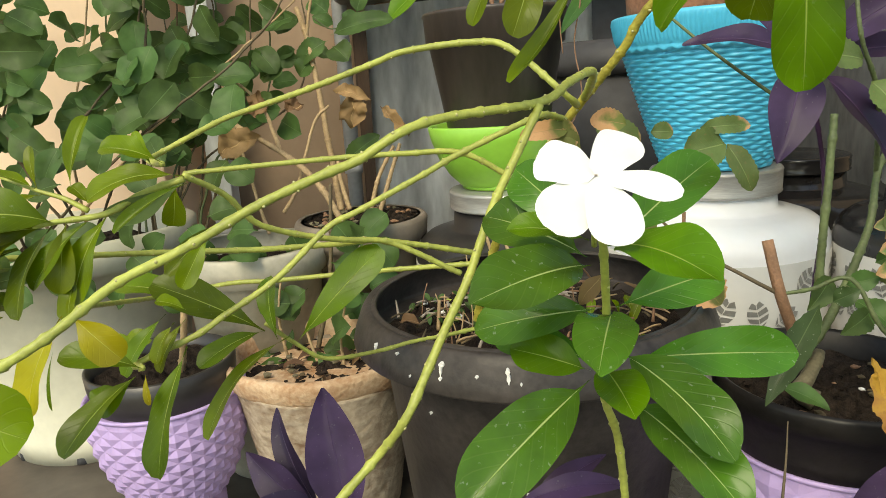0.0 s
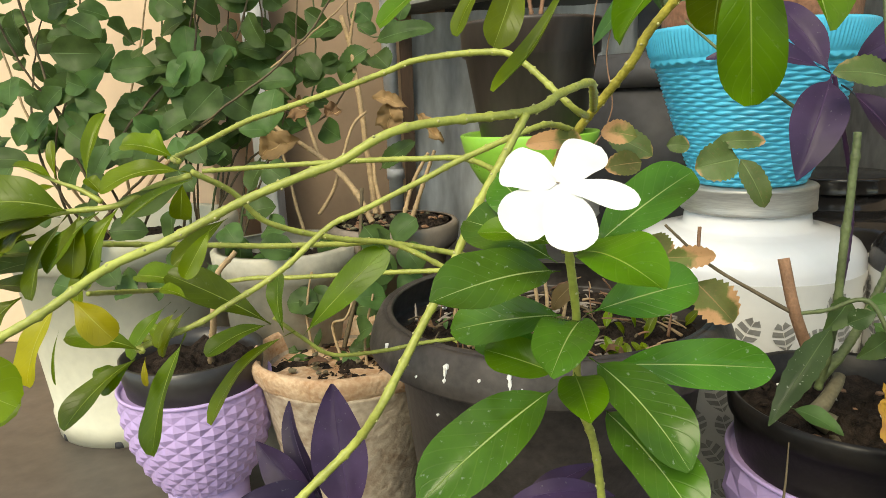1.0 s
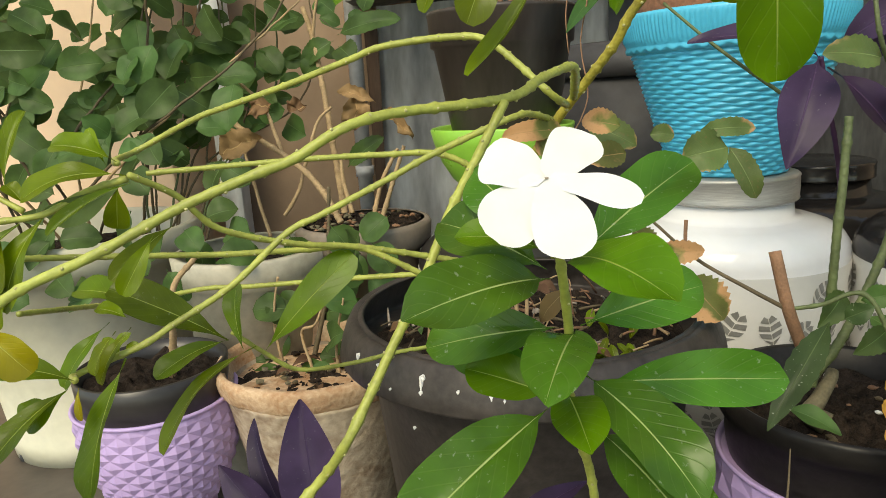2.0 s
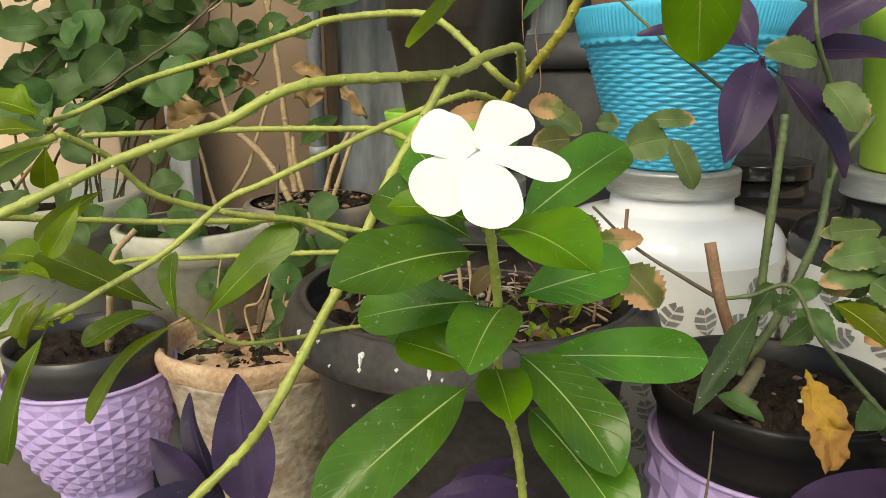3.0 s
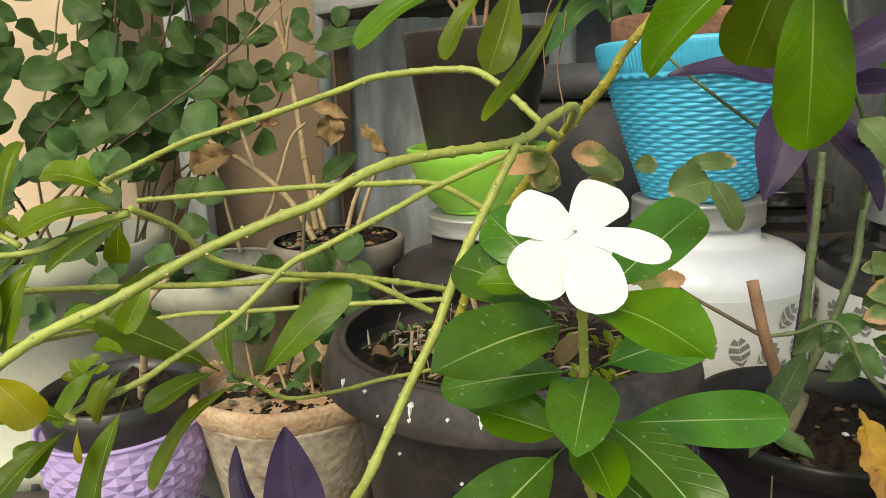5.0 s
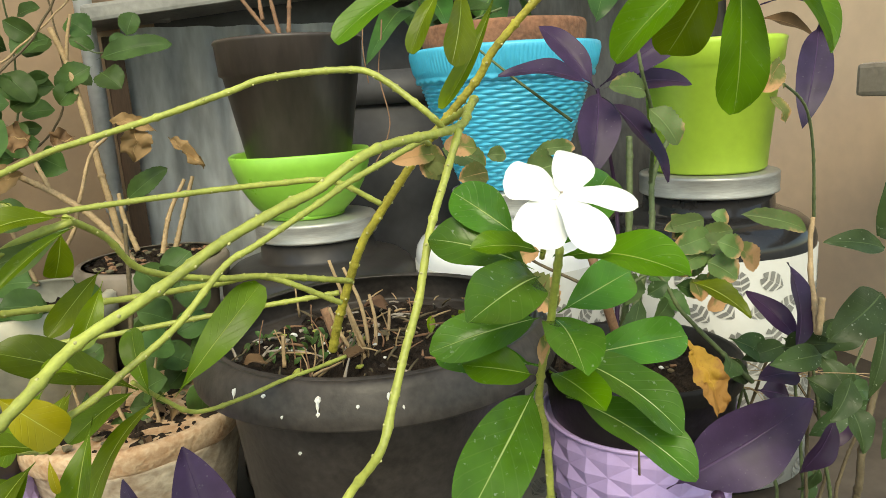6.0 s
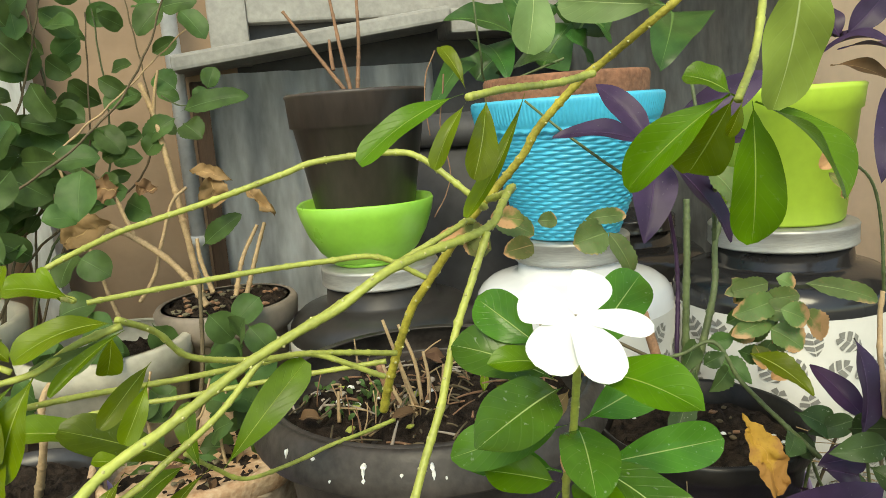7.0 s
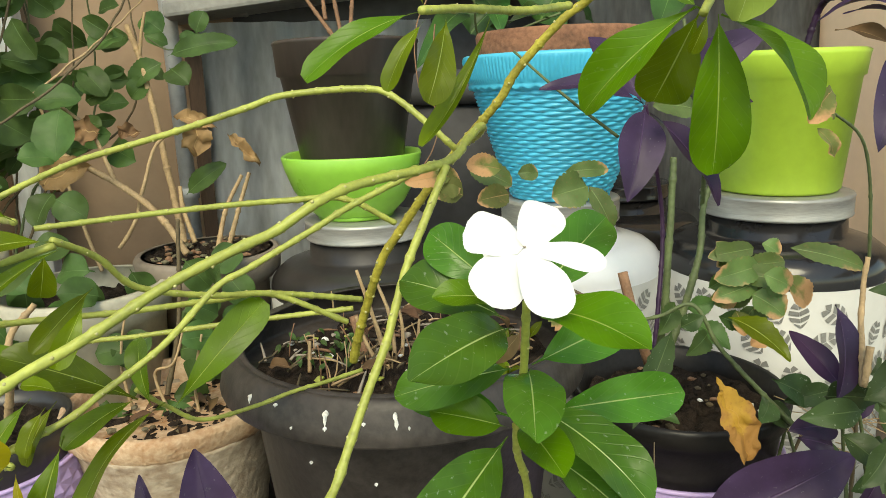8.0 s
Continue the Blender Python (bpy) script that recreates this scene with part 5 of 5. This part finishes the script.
dead = thing("dry_stalks", "broken dry stalks and dead leaves in the taupe pot", "plant", at=(-0.03, 0.985, 0.28))
for line in ([(-0.014, 0.979, 0.302), (0.004, 0.988, 0.353), (0.018, 0.994, 0.390)], [(-0.055, 0.989, 0.307), (-0.066, 1.001, 0.348), (-0.068, 1.008, 0.376)], [(-0.029, 0.992, 0.297), (-0.015, 1.001, 0.345), (0.008, 1.006, 0.386)]):
    part("stalk", tube(line, 0.0034, 0.0024, 7, 5, 0.03), TWIG, dead)
litter = thing("dry_branches", "pale forked dry twigs with curled brown leaves", "plant", at=(-0.12, 0.86, 0.21))
for line, r in (([(-0.056, 0.926, 0.307), (-0.085, 0.943, 0.353), (-0.130, 0.961, 0.390), (-0.188, 0.981, 0.424), (-0.236, 0.999, 0.457)], .0042), ([(-0.130, 0.961, 0.390), (-0.154, 0.980, 0.448), (-0.190, 0.996, 0.483)], .0026), ([(-0.137, 0.965, 0.312), (-0.116, 0.968, 0.344), (-0.090, 0.982, 0.422), (-0.068, 0.983, 0.444)], .0026), ([(-0.166, 0.984, 0.281), (-0.198, 1.016, 0.383), (-0.229, 1.050, 0.499)], .0024)):
    part("twig", tube(line, r, r * 0.7, 7, 5, 0.03, 0.001), TWIG, litter)
for b, e, w in (((-0.213, 0.968, 0.391), (-0.154, 0.961, 0.414), .04), ((-0.142, 0.977, 0.444), (-0.174, 0.984, 0.449), .03), ((-0.037, 1.000, 0.455), (-0.043, 0.992, 0.415), .034), ((-0.004, 0.989, 0.437), (0.034, 0.972, 0.399), .016), ((-0.101, 0.990, 0.448), (-0.127, 0.994, 0.443), .02), ((-0.063, 1.007, 0.461), (-0.017, 0.994, 0.448), .018)):
    leaf(litter, b, e, w, DRY, face=(.2, -.9, .3), droop=0.15, fold=0.6, wave=0.2, shape="round", crumple=0.006, rows=18, cols=8)

shrub = thing("leafy_shrub", "leafy shrub with round dark green leaves in the cream planter", "shrub", at=(CP[0], CP[1], 0.25))
rng = random.Random(11)
limbs = []
for k in range(12):
    a = rng.uniform(-0.05, 0.05)
    x0, x1 = CP[0] + rng.uniform(-.09, .09), -0.66 + 0.62 * k / 11 + rng.uniform(-.04, .04)
    y1 = 0.98 + rng.uniform(-.10, .22)
    zt = rng.uniform(0.62, 0.86)
    line = [(x0, CP[1] + a, 0.24), (x0 * 0.6 + x1 * 0.4, 0.97 + a, 0.40), (x0 * 0.2 + x1 * 0.8 + rng.uniform(-.02, .02), (0.97 + y1) / 2, 0.55), (x1, y1, zt)]
    limbs.append(line)
    part("branch", tube(line, 0.0022, 0.0009, 6, 6, 0.05, 0.002), TWIG_DARK if k % 5 else TWIG, shrub)
for k in range(230):
    line = spline(limbs[k % 12], 6)
    p = line[rng.randrange(7, len(line))] + Vector((rng.uniform(-.05, .05), rng.uniform(-.05, .04), rng.uniform(-.03, .05)))
    if p.x > -0.10 + 0.35 * (p.z - 0.55) or (p.x > -0.22 and rng.random() < 0.55):
        continue
    d = Vector((rng.uniform(-1, 1), rng.uniform(-.5, .2), rng.uniform(-1, .35))).normalized()
    size = rng.uniform(0.034, 0.060)
    leaf(shrub, p, p + d * size, size * rng.uniform(.62, .85), SHRUB, face=(rng.uniform(-.5, .5), -.9, rng.uniform(-.1, .7)), shape="round", stalk=0.06, droop=0.06, rows=10, cols=4)
rs = random.Random(31)
for k in range(9):
    x0, x1 = rs.uniform(-0.36, -0.24), -0.36 + 0.028 * k + rs.uniform(-.02, .02)
    y1, zt = rs.uniform(1.04, 1.20), rs.uniform(0.64, 0.84)
    line = [(x0, 1.03, 0.26), (x0 * 0.6 + x1 * 0.4, 1.06, 0.38), (x1 + rs.uniform(-.03, .03), (1.06 + y1) / 2, 0.48), (x1, y1, zt)]
    part("branch", tube(line, 0.0018, 0.0008, 6, 6, 0.05, 0.002), TWIG_DARK if k % 3 else TWIG_GREEN, shrub)
    pts = spline(line, 8)
    for i in range(13, len(pts)):
        for side in (-1, 1):
            if rs.random() < 0.42:
                continue
            p = pts[i]
            d = Vector((side * rs.uniform(.4, 1), rs.uniform(-.6, .1), rs.uniform(-.7, .4))).normalized()
            q = p + d * rs.uniform(.008, .022)
            size = rs.uniform(0.026, 0.050)
            leaf(shrub, q, q + d * size, size * rs.uniform(.6, .82), SHRUB, face=(rs.uniform(-.5, .5), -.9, rs.uniform(-.1, .7)), shape="round", stalk=0.06, droop=0.06, rows=10, cols=4)
rosy = thing("rose_bush", "rose stem with small toothed leaves against the wall", "plant", at=(-0.06, 1.0, 0.29))
part("cane", tube([(-0.075, 1.032, 0.299), (-0.096, 1.069, 0.443), (-0.112, 1.094, 0.537), (-0.126, 1.106, 0.578)], 0.0046, 0.0036, 8, 6, 0.04, 0.001), TWIG, rosy)
part("cane", tube([(-0.112, 1.094, 0.537), (-0.106, 1.090, 0.565), (-0.098, 1.088, 0.592)], 0.0024, 0.0018, 7, 5, 0.03), TWIG, rosy)
part("cane", tube([(-0.098, 1.085, 0.560), (-0.075, 1.088, 0.545), (-0.045, 1.089, 0.552)], 0.0011, 0.0008, 6, 5), TWIG_GREEN, rosy)
for b, e, w in (((-0.078, 1.091, 0.537), (0.014, 1.076, 0.552), .03), ((-0.082, 1.090, 0.530), (-0.128, 1.093, 0.503), .032), ((-0.076, 1.087, 0.522), (-0.051, 1.066, 0.500), .036), ((-0.039, 1.090, 0.564), (-0.026, 1.094, 0.593), .026), ((-0.059, 1.090, 0.551), (-0.039, 1.090, 0.564), .02), ((-0.102, 1.089, 0.509), (-0.128, 1.089, 0.485), .03), ((-0.036, 1.087, 0.557), (-0.012, 1.080, 0.545), .022), ((-0.079, 1.098, 0.566), (-0.106, 1.109, 0.588), .035), ((-0.064, 1.025, 0.363), (-0.010, 1.013, 0.401), .026)):
    leaf(rosy, b, e, w, SHRUB, face=(0, -.9, .4), shape="round", teeth=0.04)
green = thing("leafy_shrub", "low dark green leaves between the pots", "shrub", at=(-0.08, 0.80, 0.15))
for k in range(34):
    p = Vector((rng.uniform(-0.15, 0.05), rng.uniform(0.80, 0.90), rng.uniform(0.16, 0.34)))
    d = Vector((rng.uniform(-1, 1), rng.uniform(-.4, .2), rng.uniform(-1, .3))).normalized()
    leaf(green, p, p + d * 0.042, 0.034, SHRUB, face=(rng.uniform(-.4, .4), -.8, .6), shape="round", rows=10, cols=4)
part("stem", tube([(-0.08, 0.84, 0.17), (-0.06, 0.85, 0.25), (-0.05, 0.86, 0.36)], 0.003, 0.002, 6, 5, 0.04), TWIG_DARK, green)

# ---- litter on the black pot's soil ----
debris = thing("dry_stubble", "dry broken stalks and chips on the black pot's soil", "plant litter", at=(0.156, 0.657, 0.257))
for k in range(170):
    a, q = rng.uniform(0, 6.28), 0.120 * rng.random() ** 0.5
    p = Vector((0.156 + q * math.cos(a), 0.657 + q * math.sin(a), 0.260 + rng.uniform(0, .006)))
    d = Vector((rng.uniform(-1, 1), rng.uniform(-1, 1), rng.uniform(-.1, .25))).normalized() * rng.uniform(.008, .032)
    part("chip", tube([p, p + d * 0.5 + Vector((0, 0, .001)), p + d], rng.uniform(.0006, .0017), .0007, 5, 2), rng.choice((TWIG, CUT, CONCRETE, TWIG_DARK, TWIG_DARK)), debris)
for line in ([(0.142, 0.645, 0.262), (0.130, 0.646, 0.303), (0.119, 0.648, 0.343)], [(0.149, 0.662, 0.254), (0.147, 0.672, 0.293), (0.136, 0.682, 0.327)], [(0.133, 0.645, 0.258), (0.124, 0.652, 0.277), (0.117, 0.659, 0.300)], [(0.153, 0.660, 0.249), (0.157, 0.666, 0.278), (0.155, 0.673, 0.302)], [(0.141, 0.643, 0.253), (0.136, 0.649, 0.276), (0.129, 0.659, 0.309)], [(0.075, 0.657, 0.255), (0.076, 0.660, 0.269), (0.077, 0.662, 0.281)], [(0.166, 0.678, 0.246), (0.172, 0.681, 0.266), (0.175, 0.685, 0.283)]):
    part("stalk", tube(line, 0.0020, 0.0014, 6, 4), TWIG, debris)
for k in range(26):
    x, y = 0.132 + rng.gauss(0, .036), 0.660 + rng.gauss(0, .032)
    lean = Vector((rng.uniform(-.5, .5), rng.uniform(-.4, .4), 1)).normalized() * rng.uniform(.010, .034)
    p = Vector((x, y, 0.256))
    part("straw", tube([p, p + lean * 0.5 + Vector((rng.uniform(-.002, .002), 0, 0)), p + lean], rng.uniform(.0005, .0011), .0005, 5, 3), rng.choice((TWIG, TWIG, CUT)), debris)
part("stub", tube([(0.127, 0.667, 0.255), (0.121, 0.673, 0.274), (0.116, 0.679, 0.294)], 0.005, 0.004, 8, 4), CUT, debris)
seedling = thing("seedling", "tiny bright green seedlings in the soil", "plant", at=(0.22, 0.56, 0.245))
for x, y, z in ((0.215, 0.575, 0.262), (0.228, 0.585, 0.262), (0.205, 0.590, 0.262)):
    for k in range(5):
        a = 1.26 * k + x * 90
        leaf(seedling, (x, y, z), (x + 0.011 * math.cos(a), y + 0.011 * math.sin(a), z + 0.010 + 0.004 * math.sin(k)), 0.006, LEAF_NEW, face=(0, -.5, .8), shape="round")

# ---- crumbs, perlite and dead leaves on the other soils ----
def crumbs(name, label, at, r, z, count, mats, size, seed):
    """Small angular bits lying on soil."""
    ob = thing(name, label, "plant litter", at=(at[0], at[1], z))
    rg = random.Random(seed)
    for k in range(count):
        a, q = rg.uniform(0, 6.28), r * rg.random() ** 0.5
        c = Vector((at[0] + q * math.cos(a), at[1] + q * math.sin(a), z + 0.004))
        bm = bmesh.new()
        bmesh.ops.create_icosphere(bm, subdivisions=1, radius=rg.uniform(*size))
        for v in bm.verts:
            v.co = c + Vector((v.co.x * rg.uniform(.7, 1.4), v.co.y * rg.uniform(.7, 1.4), v.co.z * 0.6)) * rg.uniform(.8, 1.2)
        part("crumb", bm, rg.choice(mats), ob, "", False)
    return ob


crumbs("soil_crumbs", "bark crumbs and white grit on the lilac pot's soil", RP, 0.072, 0.206, 46, (TWIG_DARK, SOIL, SOIL, CUT, SPLASH), (0.0015, 0.0042), 5)
crumbs("soil_crumbs", "bark crumbs on the terracotta pot's soil", TP, 0.080, 0.168, 44, (TWIG_DARK, SOIL, SOIL, ROOT), (0.002, 0.005), 6)
crumbs("soil_crumbs", "dry brown chips on the taupe pot's soil", (-0.038, 0.973), 0.072, 0.295, 80, (CUT, CUT, ROOT, SOIL), (0.002, 0.005), 9)
crumbs("soil_crumbs", "pale grit and moss on the black pot's soil", (0.115, 0.675), 0.07, 0.258, 60, (SOIL, TWIG_DARK, CONCRETE, SPLASH, STEM), (0.0015, 0.0045), 7)
fallen = thing("fallen_leaves", "dead brown leaves lying on the soil", "plant litter", at=(0.15, 0.65, 0.262))
for k in range(8):
    a, q = rng.uniform(0, 6.28), 0.11 * rng.random() ** 0.5
    p = Vector((0.156 + q * math.cos(a), 0.657 + q * math.sin(a), 0.266 + rng.uniform(0, .006)))
    d = Vector((rng.uniform(-1, 1), rng.uniform(-1, 1), rng.uniform(-.1, .3))).normalized() * rng.uniform(.02, .034)
    leaf(fallen, p, p + d, rng.uniform(.008, .015), LITTER, face=(rng.uniform(-.4, .4), -.4, .8), fold=0.7, wave=0.25, shape="lance", droop=0.15)
for k in range(5):
    a, q = rng.uniform(0, 6.28), 0.055 * rng.random() ** 0.5
    p = Vector((TP[0] + q * math.cos(a), TP[1] + q * math.sin(a), 0.172))
    d = Vector((rng.uniform(-1, 1), rng.uniform(-1, 1), rng.uniform(0, .4))).normalized() * rng.uniform(.02, .036)
    leaf(fallen, p, p + d, rng.uniform(.007, .012), LITTER, face=(rng.uniform(-.4, .4), -.4, .8), fold=0.6, wave=0.25, shape="lance", droop=0.15)

# ---- tangle at the foot of the side wall ----
rg = random.Random(21)
for k in range(26):
    p = Vector((rg.uniform(0.40, 0.62), rg.uniform(0.44, 0.60), rg.uniform(0.06, 0.25)))
    d = Vector((rg.uniform(-1, 1), rg.uniform(-.5, .2), rg.uniform(-1, .3))).normalized() * rg.uniform(.03, .05)
    leaf(weed, p, p + d, rg.uniform(.014, .024), WEED if k % 4 else PURPLE_DARK, face=(rg.uniform(-.5, .5), -.8, .5), shape="lance", droop=0.1)
for k in range(9):
    x, y = rg.uniform(0.42, 0.60), rg.uniform(0.47, 0.58)
    part("stem", tube([(x, y, 0.0), (x + rg.uniform(-.02, .02), y, 0.10), (x + rg.uniform(-.05, .05), y + rg.uniform(-.02, .02), rg.uniform(.18, .27))], 0.0020, 0.0012, 6, 5, 0.03, 0.001), TWIG_DARK if k % 2 else TWIG_GREEN, weed)
for k in range(16):
    p = Vector((rg.uniform(0.40, 0.52), rg.uniform(0.47, 0.54), rg.uniform(0.20, 0.275)))
    d = Vector((rg.uniform(-1, 1), rg.uniform(-.5, .1), rg.uniform(-.8, .5))).normalized() * rg.uniform(.03, .046)
    leaf(weed, p, p + d, rg.uniform(.016, .026), WEED, face=(rg.uniform(-.5, .5), -.8, .5), shape="lance", droop=0.1)
straw = thing("dry_grass", "wisps of dry grass hanging over the pot's edge", "plant litter", at=(0.45, 0.55, 0.0))
for k in range(16):
    x, y, z = rg.uniform(0.43, 0.52), rg.uniform(0.52, 0.58), rg.uniform(0.19, 0.235)
    part("wisp", tube([(x, y, z), (x + rg.uniform(.0, .04), y - .01, z + rg.uniform(-.01, .015)), (x + rg.uniform(.03, .09), y - .015, z - rg.uniform(.0, .04))], 0.0005, 0.0004, 4, 5), TWIG, straw)
part("wisp", tube([(0.292, 0.474, 0.256), (0.290, 0.469, 0.234), (0.286, 0.462, 0.208)], 0.0004, 0.0010, 5, 5), TWIG_DARK, straw, "thin dark dead stalk")

moss = thing("moss_patch", "low green moss and sprouts on the black pot's soil", "plant", at=(0.09, 0.69, 0.258))
for k in range(46):
    x, y = 0.095 + rg.gauss(0, .022), 0.695 + rg.gauss(0, .024)
    if math.hypot(x - 0.156, y - 0.657) > 0.12:
        continue
    a = rg.uniform(0, 6.28)
    leaf(moss, (x, y, 0.258), (x + 0.007 * math.cos(a), y + 0.007 * math.sin(a), 0.262 + rg.uniform(0, .006)), 0.005, SHRUB, face=(0, -.5, .8), shape="round", rows=6, cols=4)
for k in range(7):
    x, y = 0.235 + rg.gauss(0, .018), 0.655 + rg.gauss(0, .02)
    a = rg.uniform(0, 6.28)
    leaf(moss, (x, y, 0.258), (x + 0.011 * math.cos(a), y + 0.011 * math.sin(a), 0.268 + rg.uniform(0, .012)), 0.008, LEAF_NEW, face=(0, -.5, .8), shape="round", rows=6, cols=4)
vine = thing("dry_stalks", "thin dry stalks rising from the terracotta pot", "plant", at=(TP[0], TP[1], 0.168))
for line in ([(TP[0] - .01, TP[1] + .01, .165), (TP[0] - .02, TP[1] + .015, .21), (-0.057, 0.781, 0.230), (-0.044, 0.790, 0.264)], [(TP[0] + .02, TP[1], .165), (TP[0] + .018, TP[1] + .01, .20), (TP[0] + .03, TP[1] + .01, .25)], [(TP[0] - .05, TP[1] + .03, .165), (TP[0] - .055, TP[1] + .03, .22), (TP[0] - .045, TP[1] + .03, .27)]):
    part("stalk", tube(line, 0.0018, 0.0012, 6, 5, 0.03, 0.001), TWIG, vine)
sprout = thing("seedling", "thin green sprouts in the lilac pot", "plant", at=(LP[0], LP[1], 0.19))
for b_, e_, w_ in (((-0.231, 0.702, 0.234), (-0.214, 0.708, 0.251), .012), ((-0.225, 0.702, 0.231), (-0.240, 0.704, 0.248), .012), ((-0.220, 0.703, 0.234), (-0.206, 0.706, 0.240), .010), ((-0.231, 0.701, 0.229), (-0.248, 0.699, 0.234), .010)):
    leaf(sprout, b_, e_, w_, LEAF_NEW, face=(0, -.6, .7), shape="round", rows=8, cols=4)
part("stalk", tube([(LP[0] + .02, LP[1], .19), (-0.175, 0.714, 0.257), (-0.173, 0.722, 0.290), (-0.153, 0.730, 0.316)], 0.004, 0.0026, 7, 5, 0.03, 0.001), TWIG, sprout, "woody brown stalk")

for k in range(12):
    p = Vector((0.426, 0.566, 0.329)) + Vector((rg.uniform(-.035, .035), rg.uniform(-.02, .03), rg.uniform(-.035, .03)))
    d = Vector((rg.uniform(-1, 1), rg.uniform(-.4, .1), rg.uniform(-.7, .5))).normalized() * rg.uniform(.018, .032)
    leaf(rose, p, p + d, rg.uniform(.014, .022), ROSE if k % 3 else ROSE_DRY, face=(rg.uniform(-.4, .4), -.9, .3), shape="round", teeth=0.05, stalk=0.04, rows=18)

for k in range(46):
    p = Vector((rg.uniform(-0.46, -0.15), rg.uniform(0.83, 0.90), rg.uniform(0.24, 0.43)))
    d = Vector((rg.uniform(-1, 1), rg.uniform(-.4, .2), rg.uniform(-1, .3))).normalized() * rg.uniform(.034, .05)
    leaf(shrub, p, p + d, rg.uniform(.026, .036), SHRUB, face=(rg.uniform(-.4, .4), -.8, .6), shape="round", rows=12, cols=4)
